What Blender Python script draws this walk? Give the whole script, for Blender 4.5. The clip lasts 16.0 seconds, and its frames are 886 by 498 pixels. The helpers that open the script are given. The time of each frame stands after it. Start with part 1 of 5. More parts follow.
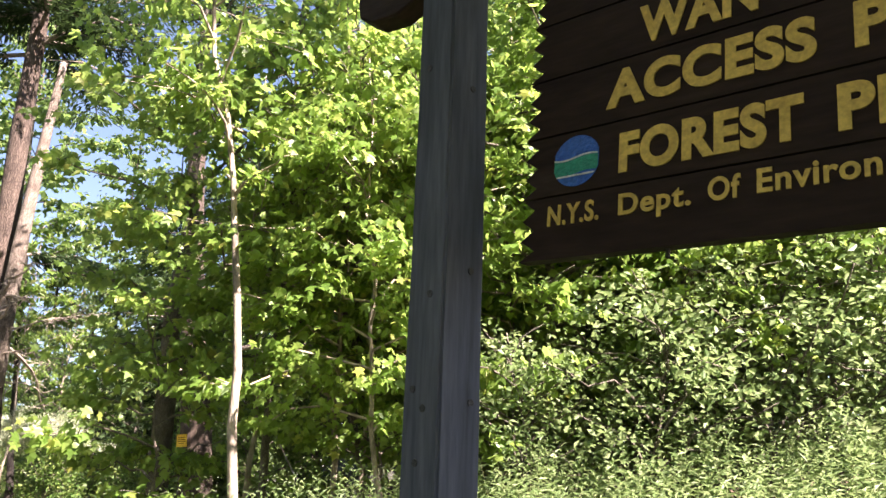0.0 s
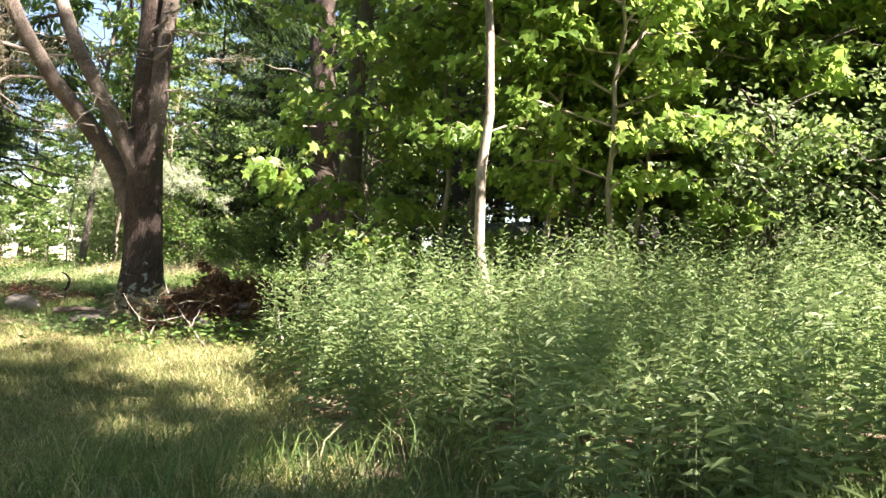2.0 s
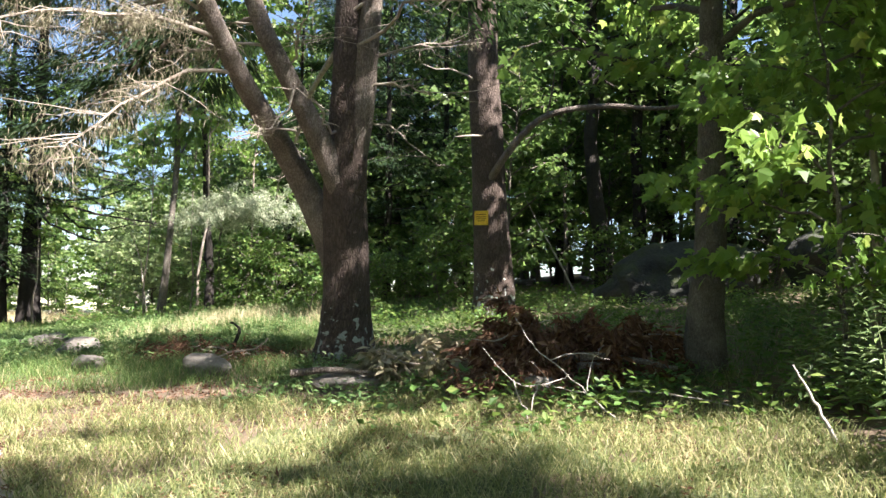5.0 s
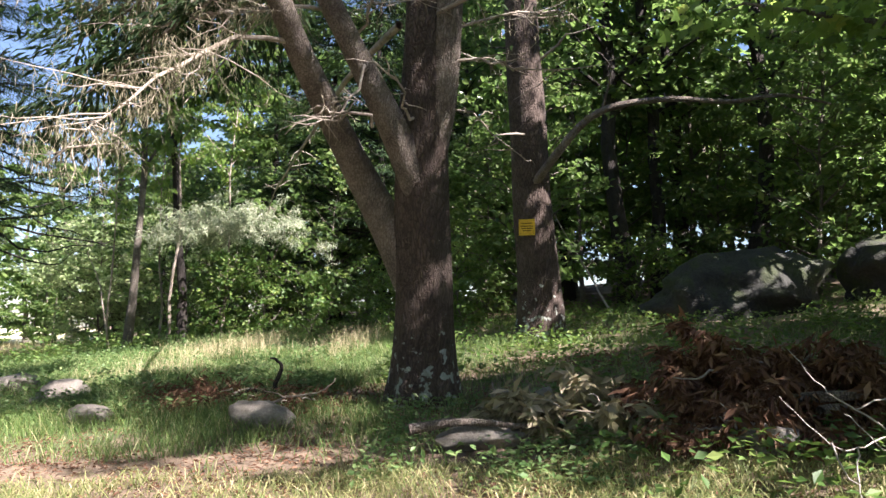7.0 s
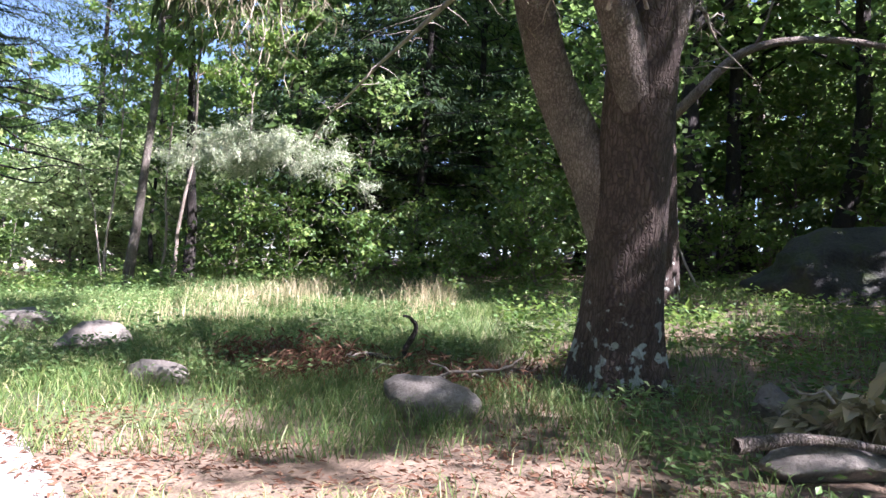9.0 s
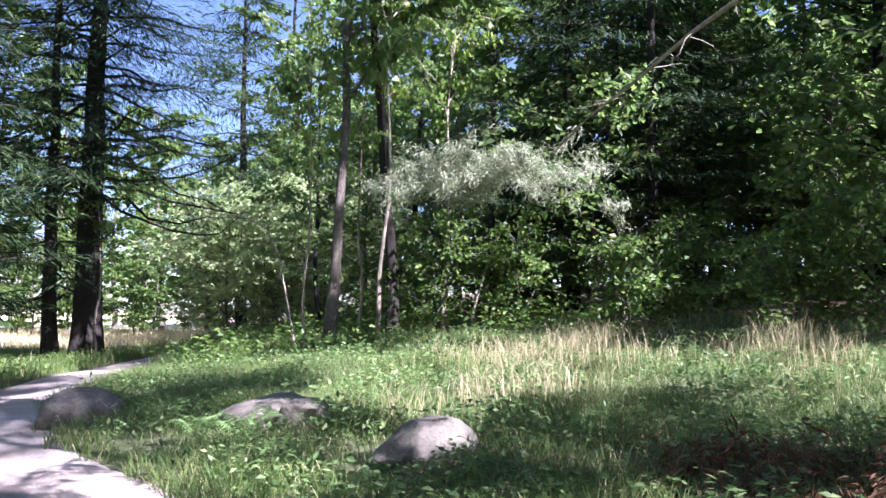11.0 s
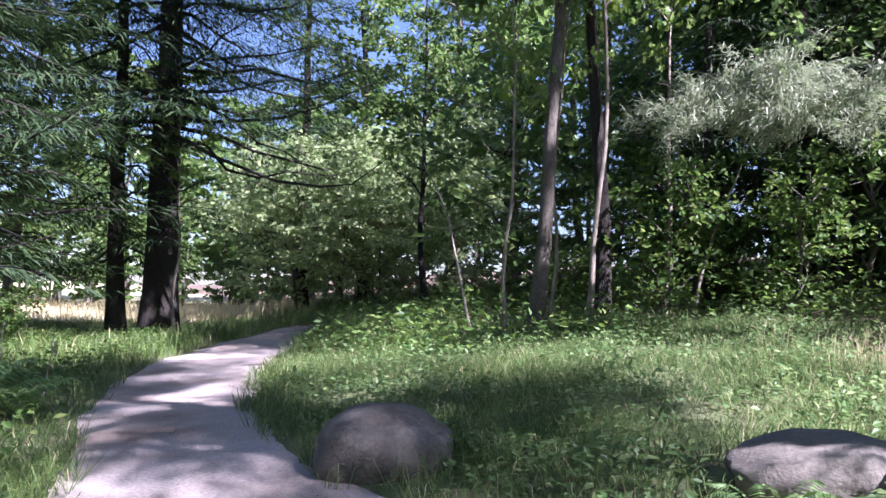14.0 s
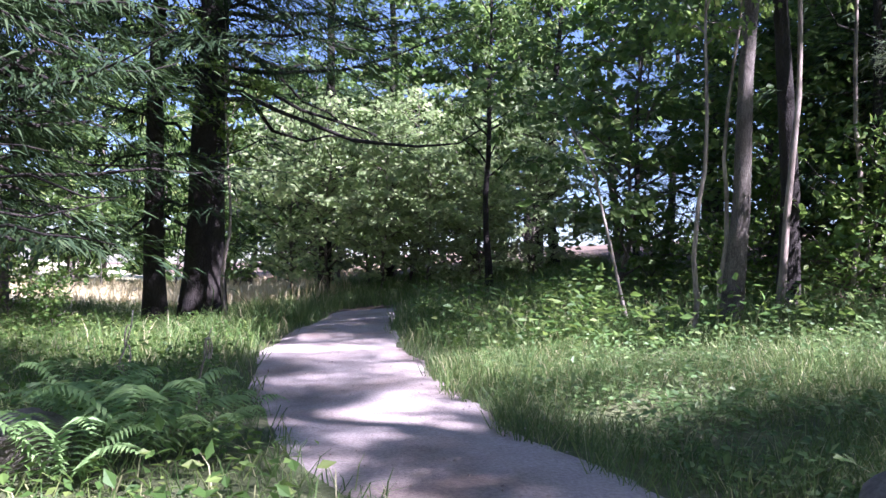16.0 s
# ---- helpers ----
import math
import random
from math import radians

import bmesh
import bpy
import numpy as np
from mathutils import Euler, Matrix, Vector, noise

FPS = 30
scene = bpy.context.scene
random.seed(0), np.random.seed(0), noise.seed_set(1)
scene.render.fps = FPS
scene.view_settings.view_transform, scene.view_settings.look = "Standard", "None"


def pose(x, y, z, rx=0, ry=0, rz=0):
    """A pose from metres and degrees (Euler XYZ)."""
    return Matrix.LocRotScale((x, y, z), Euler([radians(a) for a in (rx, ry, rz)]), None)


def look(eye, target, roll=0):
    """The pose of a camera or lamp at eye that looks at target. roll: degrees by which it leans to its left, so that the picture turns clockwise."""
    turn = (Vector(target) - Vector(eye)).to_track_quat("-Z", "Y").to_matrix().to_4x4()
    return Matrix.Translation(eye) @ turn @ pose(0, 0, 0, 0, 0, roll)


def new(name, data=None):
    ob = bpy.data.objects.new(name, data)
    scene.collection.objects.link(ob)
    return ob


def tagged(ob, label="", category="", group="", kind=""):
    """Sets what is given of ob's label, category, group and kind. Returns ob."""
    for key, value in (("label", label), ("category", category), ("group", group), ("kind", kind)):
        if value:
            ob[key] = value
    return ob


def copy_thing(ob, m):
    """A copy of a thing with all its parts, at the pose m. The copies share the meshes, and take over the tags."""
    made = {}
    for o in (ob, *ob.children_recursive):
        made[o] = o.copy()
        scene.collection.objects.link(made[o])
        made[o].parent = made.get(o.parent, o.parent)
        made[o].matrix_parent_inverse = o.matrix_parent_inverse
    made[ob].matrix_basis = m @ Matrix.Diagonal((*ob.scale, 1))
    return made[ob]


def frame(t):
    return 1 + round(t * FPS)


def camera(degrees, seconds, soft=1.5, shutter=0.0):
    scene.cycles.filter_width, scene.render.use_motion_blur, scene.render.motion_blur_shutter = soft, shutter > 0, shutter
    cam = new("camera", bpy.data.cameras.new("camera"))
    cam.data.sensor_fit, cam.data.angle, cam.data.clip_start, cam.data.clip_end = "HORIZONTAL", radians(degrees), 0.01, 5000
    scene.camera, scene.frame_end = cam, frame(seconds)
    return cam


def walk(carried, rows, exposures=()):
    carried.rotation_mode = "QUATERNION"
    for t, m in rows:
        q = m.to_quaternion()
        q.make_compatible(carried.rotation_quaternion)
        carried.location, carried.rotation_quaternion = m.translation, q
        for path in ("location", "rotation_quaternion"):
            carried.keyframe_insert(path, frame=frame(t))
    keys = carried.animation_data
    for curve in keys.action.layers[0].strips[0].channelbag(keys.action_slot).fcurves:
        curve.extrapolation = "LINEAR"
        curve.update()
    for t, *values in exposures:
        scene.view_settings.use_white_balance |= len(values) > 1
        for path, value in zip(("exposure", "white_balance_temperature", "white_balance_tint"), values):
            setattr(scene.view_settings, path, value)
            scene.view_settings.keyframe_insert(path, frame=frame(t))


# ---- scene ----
SUN_STRENGTH, SKY_STRENGTH = 5.0, 0.046
cam = camera(59.5, 16.0)
PATH = [
    (0, (1.360, 0.665, 1.758), (1.212, 2.567, 2.357), -1.25),
    (0.5, (1.045, 0.718, 1.664), (0.812, 2.654, 2.110), 1.92),
    (1, (0.646, 0.847, 1.568), (0.387, 2.820, 1.772), 5.30),
    (1.5, (0.075, 0.904, 1.517), (-0.250, 2.869, 1.706), 4.39),
    (2, (-0.663, 0.918, 1.438), (-0.931, 2.899, 1.499), 3.99),
    (2.5, (-1.494, 1.166, 1.388), (-1.958, 3.108, 1.509), 1.37),
    (3, (-2.303, 1.481, 1.351), (-2.721, 3.434, 1.468), 2.68),
    (3.5, (-3.123, 1.903, 1.299), (-3.559, 3.851, 1.415), 1.78),
    (4, (-3.917, 2.283, 1.243), (-4.329, 4.240, 1.279), 2.18),
    (4.5, (-4.638, 2.796, 1.266), (-4.985, 4.763, 1.369), 1.49),
    (4.7, (-4.900, 3.000, 1.250), (-5.194, 4.973, 1.392), 1.29),
    (6.8, (-7.198, 4.966, 1.312), (-7.215, 6.959, 1.474), 2.10),
    (7, (-7.419, 5.159, 1.327), (-7.467, 7.149, 1.523), -0.10),
    (7.5, (-7.965, 5.670, 1.291), (-7.927, 7.662, 1.468), 3.30),
    (8, (-8.506, 6.238, 1.289), (-8.452, 8.232, 1.436), 3.40),
    (8.5, (-9.085, 6.803, 1.253), (-8.999, 8.796, 1.395), 3.90),
    (9, (-9.673, 7.409, 1.228), (-9.598, 9.405, 1.325), 4.20),
    (9.5, (-10.335, 8.066, 1.246), (-10.376, 10.063, 1.331), 4.20),
    (9.7, (-10.589, 8.394, 1.278), (-10.723, 10.384, 1.419), 1.30),
    (11.8, (-13.623, 11.333, 1.350), (-13.823, 13.314, 1.538), 0.90),
    (12, (-13.871, 11.553, 1.324), (-14.069, 13.534, 1.520), 2.10),
    (12.5, (-14.546, 12.154, 1.280), (-14.836, 14.126, 1.447), 0.70),
    (13, (-15.196, 12.653, 1.231), (-15.422, 14.636, 1.361), 2.90),
    (13.5, (-15.831, 13.228, 1.237), (-16.001, 15.218, 1.329), 2.30),
    (14, (-16.539, 13.691, 1.221), (-16.679, 15.683, 1.334), 1.80),
    (14.5, (-17.233, 14.199, 1.202), (-17.422, 16.186, 1.324), 1.00),
    (15, (-17.840, 14.676, 1.176), (-17.885, 16.673, 1.275), 2.30),
    (15.5, (-18.530, 15.194, 1.178), (-18.536, 17.193, 1.223), 2.60),
    (16, (-19.205, 15.684, 1.131), (-19.240, 17.683, 1.194), 2.00),
]
walk(cam, [(t, look(eye, target, roll)) for t, eye, target, roll in PATH], [(0, 2.9, 6900, 27), (2, 2.84, 6800, 19), (4, 2.65, 6250, 14), (7, 2.35, 6200, 20), (9.5, 2.72, 5550, 30), (12, 2.28, 5450, 32), (14, 2.2, 5400, 34), (16, 2.42, 5350, 37)])

# ---- sky and sun ----
SUN_TO = Vector((0.85, -0.53, 0.96)).normalized()
world = bpy.data.worlds.new("sky")
scene.world = world
world.use_nodes = True
sky = world.node_tree.nodes.new("ShaderNodeTexSky")
sky.sky_type, sky.sun_disc = "NISHITA", False
sky.sun_elevation = math.asin(SUN_TO.z)
sky.sun_rotation = math.atan2(SUN_TO.x, SUN_TO.y)
sky.air_density, sky.dust_density, sky.ozone_density = 1.0, 0.6, 1.5
background = world.node_tree.nodes["Background"]
background.inputs["Strength"].default_value = SKY_STRENGTH
world.node_tree.links.new(sky.outputs[0], background.inputs["Color"])
sun_data = bpy.data.lights.new("sun", "SUN")
sun_data.energy, sun_data.angle, sun_data.color = SUN_STRENGTH, radians(0.6), (1.0, 0.94, 0.84)
sun = new("sun", sun_data)
sun.rotation_euler = SUN_TO.to_track_quat("Z", "Y").to_euler()

rng = np.random.default_rng(7)


# ---- materials ----
def node_material(name):
    m = bpy.data.materials.new(name)
    m.use_nodes = True
    return m, m.node_tree.nodes, m.node_tree.links, m.node_tree.nodes["Principled BSDF"]


def ramp(nodes, links, source, stops):
    r = nodes.new("ShaderNodeValToRGB")
    while len(r.color_ramp.elements) < len(stops):
        r.color_ramp.elements.new(0.5)
    for e, (p, c) in zip(r.color_ramp.elements, stops):
        e.position, e.color = p, (*c, 1)
    links.new(source, r.inputs[0])
    return r.outputs[0]


def noise_node(nodes, links, scale, detail=6, stretch=None, coords="Object", rough=0.6):
    tc = nodes.new("ShaderNodeTexCoord")
    n = nodes.new("ShaderNodeTexNoise")
    n.inputs["Scale"].default_value, n.inputs["Detail"].default_value, n.inputs["Roughness"].default_value = scale, detail, rough
    if stretch:
        mp = nodes.new("ShaderNodeMapping")
        mp.inputs["Scale"].default_value = stretch
        links.new(tc.outputs[coords], mp.inputs[0])
        links.new(mp.outputs[0], n.inputs[0])
    else:
        links.new(tc.outputs[coords], n.inputs[0])
    return n.outputs[0]


def mix_color(nodes, links, fac, a, b, mode="MIX"):
    m = nodes.new("ShaderNodeMix")
    m.data_type, m.blend_type = "RGBA", mode
    for socket, v in ((m.inputs[0], fac), (m.inputs[6], a), (m.inputs[7], b)):
        if isinstance(v, (int, float)):
            socket.default_value = v
        elif isinstance(v, tuple):
            socket.default_value = (*v, 1)
        else:
            links.new(v, socket)
    return m.outputs[2]


def bump(nodes, links, bsdf, height, strength, distance):
    b = nodes.new("ShaderNodeBump")
    b.inputs["Strength"].default_value, b.inputs["Distance"].default_value = strength, distance
    links.new(height, b.inputs["Height"])
    links.new(b.outputs[0], bsdf.inputs["Normal"])


def surface(name, stops, scale, rough=0.9, detail=8, stretch=None, fine=None, strength=0.6, distance=0.02, coords="Object"):
    """Noise-coloured surface with relief; fine: scale of a second grain that darkens and roughens."""
    m, nodes, links, bsdf = node_material(name)
    big = noise_node(nodes, links, scale, detail, stretch, coords)
    colour = ramp(nodes, links, big, stops)
    grain = noise_node(nodes, links, fine or scale * 9, 5, stretch, coords)
    shade = ramp(nodes, links, grain, [(0.3, (0.55, 0.55, 0.55)), (0.7, (1.15, 1.15, 1.15))])
    colour = mix_color(nodes, links, 0.8, colour, shade, "MULTIPLY")
    links.new(colour, bsdf.inputs["Base Color"])
    bsdf.inputs["Roughness"].default_value = rough
    bump(nodes, links, bsdf, grain, strength, distance)
    return m


def leaf_material(name, stops, through_colour, translucent=0.4, rough=0.5, patch=0.0):
    """Leaf colours vary leaf by leaf; part of the light passes through the blade."""
    m, nodes, links, bsdf = node_material(name)
    geo = nodes.new("ShaderNodeNewGeometry")
    colour = ramp(nodes, links, geo.outputs["Random Per Island"], stops)
    if patch:
        wide = noise_node(nodes, links, patch, 3)
        colour = mix_color(nodes, links, 0.7, colour, ramp(nodes, links, wide, [(0.3, (0.6, 0.62, 0.5)), (0.7, (1.3, 1.2, 1.0))]), "MULTIPLY")
    links.new(colour, bsdf.inputs["Base Color"])
    bsdf.inputs["Roughness"].default_value = rough
    bsdf.inputs["Specular IOR Level"].default_value = 0.35
    tr = nodes.new("ShaderNodeBsdfTranslucent")
    links.new(mix_color(nodes, links, 0.5, colour, through_colour), tr.inputs[0])
    mx = nodes.new("ShaderNodeMixShader")
    mx.inputs[0].default_value = translucent
    links.new(bsdf.outputs[0], mx.inputs[1])
    links.new(tr.outputs[0], mx.inputs[2])
    links.new(mx.outputs[0], nodes["Material Output"].inputs[0])
    return m


def bark_material(name, dark, light, lichen=0.0, scale=1.0):
    """Furrowed bark: plates stretched along the trunk; lichen: how much pale growth sits low on the trunk."""
    m, nodes, links, bsdf = node_material(name)
    tc = nodes.new("ShaderNodeTexCoord")
    mp = nodes.new("ShaderNodeMapping")
    mp.inputs["Scale"].default_value = (1, 1, 0.2)
    links.new(tc.outputs["Object"], mp.inputs[0])
    warp = noise_node(nodes, links, 5 * scale, 3)
    add = nodes.new("ShaderNodeVectorMath")
    add.operation = "MULTIPLY_ADD"
    links.new(warp, add.inputs[0])
    add.inputs[1].default_value = (0.2, 0.2, 0.2)
    links.new(mp.outputs[0], add.inputs[2])
    v = nodes.new("ShaderNodeTexVoronoi")
    v.feature = "DISTANCE_TO_EDGE"
    v.inputs["Scale"].default_value = 36 * scale
    links.new(add.outputs[0], v.inputs["Vector"])
    plates = ramp(nodes, links, v.outputs["Distance"], [(0.0, (0.5, 0.46, 0.44)), (0.25, (1, 1, 1))])
    tone = ramp(nodes, links, noise_node(nodes, links, 3.0 * scale, 8), [(0.3, dark), (0.7, light)])
    colour = mix_color(nodes, links, 1.0, tone, plates, "MULTIPLY")
    grain = noise_node(nodes, links, 60 * scale, 5, (1, 1, 0.4))
    colour = mix_color(nodes, links, 0.7, colour, ramp(nodes, links, grain, [(0.3, (0.6, 0.6, 0.6)), (0.7, (1.2, 1.2, 1.2))]), "MULTIPLY")
    if lichen:
        spots = noise_node(nodes, links, 9.0, 4, None, "Object", 0.5)
        sep = nodes.new("ShaderNodeSeparateXYZ")
        links.new(tc.outputs["Object"], sep.inputs[0])
        low = nodes.new("ShaderNodeMapRange")
        links.new(sep.outputs[2], low.inputs[0])
        low.inputs[1].default_value, low.inputs[2].default_value = 0.1, 1.5
        low.inputs[3].default_value, low.inputs[4].default_value = lichen, -0.05
        s2 = nodes.new("ShaderNodeMath")
        links.new(spots, s2.inputs[0])
        links.new(low.outputs[0], s2.inputs[1])
        patch = ramp(nodes, links, s2.outputs[0], [(0.70, (0, 0, 0)), (0.74, (1, 1, 1))])
        colour = mix_color(nodes, links, patch, colour, (0.34, 0.37, 0.33))
    links.new(colour, bsdf.inputs["Base Color"])
    bsdf.inputs["Roughness"].default_value = 0.95
    height = mix_color(nodes, links, 0.35, plates, grain)
    bump(nodes, links, bsdf, height, 1.0, 0.03 / scale)
    return m


M_GROUND = surface("forest_floor", [(0.3, (0.095, 0.06, 0.04)), (0.48, (0.15, 0.105, 0.07)), (0.62, (0.23, 0.165, 0.115)), (0.8, (0.34, 0.26, 0.19))], 0.5, 1.0, 10, None, 14, 0.9, 0.04)
M_TURF = surface("turf", [(0.3, (0.075, 0.085, 0.034)), (0.48, (0.105, 0.125, 0.048)), (0.62, (0.16, 0.165, 0.075)), (0.8, (0.24, 0.21, 0.125))], 0.7, 1.0, 10, None, 22, 0.9, 0.04)
M_FIELD = surface("dry_meadow", [(0.3, (0.42, 0.40, 0.22)), (0.55, (0.56, 0.52, 0.32)), (0.8, (0.66, 0.60, 0.42))], 0.12, 1.0, 10, None, 3, 0.8, 0.1)
M_PATH = surface("gravel_path", [(0.3, (0.25, 0.185, 0.15)), (0.5, (0.41, 0.34, 0.31)), (0.72, (0.52, 0.455, 0.43))], 0.9, 0.95, 12, None, 45, 0.7, 0.012)
M_PINE = bark_material("pine_bark", (0.065, 0.046, 0.038), (0.155, 0.115, 0.095), 0.16, 0.75)
M_PINE_UP = bark_material("upper_pine_bark", (0.15, 0.12, 0.10), (0.37, 0.31, 0.265), 0, 1.1)
M_DARK_BARK = bark_material("dark_bark", (0.026, 0.021, 0.019), (0.062, 0.05, 0.044), 0, 1.0)
M_GREY_BARK = bark_material("grey_bark", (0.12, 0.10, 0.085), (0.27, 0.24, 0.20), 0, 1.6)
# dark mottling: the bark's own patches plus leaf shadows put into the colour
M_BIRCH = surface("pale_bark", [(0.32, (0.11, 0.085, 0.07)), (0.5, (0.32, 0.26, 0.21)), (0.7, (0.50, 0.42, 0.36))], 7, 0.85, 9, (1, 1, 0.35), 40, 0.8, 0.01)
M_DEAD = surface("weathered_twig", [(0.3, (0.22, 0.17, 0.13)), (0.7, (0.48, 0.42, 0.36))], 8, 0.9, 5, None, 60, 0.6, 0.004)
M_BLEACHED = surface("bleached_wood", [(0.3, (0.26, 0.22, 0.19)), (0.7, (0.50, 0.45, 0.41))], 8, 0.9, 5, None, 60, 0.6, 0.004)
M_ROCK = surface("granite", [(0.25, (0.11, 0.095, 0.08)), (0.5, (0.20, 0.176, 0.15)), (0.75, (0.32, 0.285, 0.245))], 2.2, 0.92, 12, None, 40, 0.8, 0.015)
M_ROCK_SMOOTH = surface("worn_boulder", [(0.3, (0.085, 0.072, 0.062)), (0.5, (0.175, 0.152, 0.134)), (0.72, (0.29, 0.255, 0.228))], 4.0, 0.92, 12, None, 34, 0.8, 0.014)
M_ROCK_DARK = surface("mossy_ledge_rock", [(0.3, (0.022, 0.022, 0.02)), (0.48, (0.05, 0.05, 0.044)), (0.6, (0.05, 0.062, 0.026)), (0.8, (0.11, 0.105, 0.095))], 1.6, 0.95, 12, None, 18, 1.0, 0.04)
G = [(0.0, (0.05, 0.092, 0.028)), (0.5, (0.095, 0.155, 0.046)), (0.85, (0.16, 0.225, 0.072)), (1.0, (0.28, 0.31, 0.11))]
M_MAPLE = leaf_material("maple_leaf", [(0.0, (0.08, 0.15, 0.03)), (0.5, (0.14, 0.24, 0.05)), (0.9, (0.22, 0.31, 0.075)), (1.0, (0.40, 0.40, 0.10))], (0.50, 0.68, 0.16), 0.58, 0.36)
M_LEAF = leaf_material("broad_leaf", G, (0.29, 0.46, 0.12), 0.5, 0.38)
# lighter leaf for the glade: the bright sun there is put into the colour
M_SUNLIT_LEAF = leaf_material("sunlit_shrub_leaf", [(0.0, (0.19, 0.27, 0.11)), (0.6, (0.30, 0.38, 0.18)), (1.0, (0.44, 0.48, 0.27))], (0.56, 0.70, 0.32), 0.5, 0.45)
M_UNDER = leaf_material("shrub_leaf", [(0.0, (0.05, 0.10, 0.025)), (0.6, (0.09, 0.17, 0.04)), (1.0, (0.20, 0.25, 0.07))], (0.28, 0.42, 0.08), 0.4)
M_NEEDLE = leaf_material("dark_needles", [(0.0, (0.014, 0.034, 0.012)), (0.6, (0.028, 0.058, 0.02)), (1.0, (0.055, 0.088, 0.03))], (0.08, 0.14, 0.04), 0.25, 0.75)
# paled well beyond the crown's needles: sunlight on the low bough, as colour
M_SUNLIT_NEEDLE = leaf_material("sunlit_needles", [(0.0, (0.18, 0.23, 0.14)), (0.6, (0.33, 0.37, 0.25)), (1.0, (0.52, 0.50, 0.39))], (0.42, 0.48, 0.28), 0.3, 0.55)
M_BROWN_NEEDLE = leaf_material("dead_needles", [(0.0, (0.07, 0.035, 0.022)), (0.5, (0.14, 0.07, 0.042)), (0.9, (0.24, 0.13, 0.08)), (1.0, (0.36, 0.24, 0.15))], (0.3, 0.14, 0.06), 0.25, 0.8)
M_TAN_NEEDLE = leaf_material("withered_twigs", [(0.0, (0.10, 0.095, 0.055)), (0.6, (0.20, 0.18, 0.115)), (1.0, (0.33, 0.285, 0.21))], (0.24, 0.22, 0.13), 0.2, 0.8)
M_WITHERED = leaf_material("withered_leaf", [(0.0, (0.16, 0.15, 0.08)), (0.5, (0.30, 0.26, 0.16)), (1.0, (0.46, 0.39, 0.28))], (0.40, 0.34, 0.18), 0.3, 0.75)
M_WEED = leaf_material("goldenrod_leaf", [(0.0, (0.10, 0.165, 0.06)), (0.6, (0.175, 0.255, 0.10)), (1.0, (0.29, 0.35, 0.17))], (0.38, 0.50, 0.20), 0.4, 0.5)
M_HERB = leaf_material("meadow_herb_leaf", [(0.0, (0.07, 0.14, 0.05)), (0.6, (0.13, 0.22, 0.085)), (1.0, (0.26, 0.34, 0.16))], (0.30, 0.44, 0.15), 0.4, 0.45, 0.7)
M_STEM = surface("green_stem", [(0.3, (0.10, 0.14, 0.05)), (0.7, (0.20, 0.22, 0.09))], 6, 0.8)
M_GRASS = leaf_material("lawn_grass", [(0.0, (0.09, 0.14, 0.045)), (0.4, (0.18, 0.22, 0.085)), (0.8, (0.38, 0.36, 0.18)), (1.0, (0.60, 0.52, 0.37))], (0.40, 0.45, 0.20), 0.35, 0.6, 0.5)
M_MEADOW = leaf_material("meadow_grass", [(0.0, (0.06, 0.12, 0.035)), (0.5, (0.11, 0.19, 0.055)), (0.85, (0.20, 0.26, 0.09)), (1.0, (0.52, 0.47, 0.33))], (0.31, 0.40, 0.19), 0.35, 0.6, 0.45)
M_STRAW = leaf_material("straw", [(0.0, (0.40, 0.33, 0.19)), (0.6, (0.55, 0.46, 0.28)), (1.0, (0.66, 0.58, 0.40))], (0.6, 0.5, 0.28), 0.35, 0.7)
M_FERN = leaf_material("fern_frond", [(0.0, (0.14, 0.24, 0.08)), (1.0, (0.26, 0.38, 0.15))], (0.42, 0.60, 0.22), 0.4, 0.5)
M_POST = surface("weathered_post", [(0.3, (0.035, 0.042, 0.055)), (0.5, (0.07, 0.08, 0.10)), (0.75, (0.12, 0.13, 0.155))], 7, 0.85, 10, (1, 1, 0.09), 60, 0.7, 0.004)
M_BOARD = surface("brown_stained_plank", [(0.3, (0.018, 0.010, 0.007)), (0.55, (0.032, 0.019, 0.013)), (0.75, (0.055, 0.037, 0.027))], 6, 0.75, 10, (0.15, 1, 1), 50, 0.6, 0.003)
M_BOARD.node_tree.nodes["Principled BSDF"].inputs["Specular IOR Level"].default_value = 0.15
M_YELLOW = surface("yellow_paint", [(0.3, (0.52, 0.34, 0.06)), (0.7, (0.70, 0.48, 0.10))], 9, 0.6, 8, None, 70, 0.3, 0.001)
M_TAG = surface("yellow_metal_tag", [(0.3, (0.72, 0.42, 0.02)), (0.7, (0.85, 0.55, 0.04))], 6, 0.5, 4, None, 40, 0.1, 0.001)
M_BLUE = surface("blue_paint", [(0.3, (0.02, 0.10, 0.42)), (0.7, (0.03, 0.15, 0.52))], 9, 0.5)
M_GREENP = surface("green_paint", [(0.3, (0.0, 0.26, 0.16)), (0.7, (0.01, 0.34, 0.22))], 9, 0.5)
M_WHITEP = surface("white_paint", [(0.3, (0.55, 0.58, 0.55)), (0.7, (0.72, 0.74, 0.72))], 9, 0.5)
M_IRON = surface("dark_iron", [(0.3, (0.02, 0.02, 0.02)), (0.7, (0.05, 0.045, 0.04))], 20, 0.6)


# ---- ground shape ----
def soft(v):
    return np.logaddexp(0, v)


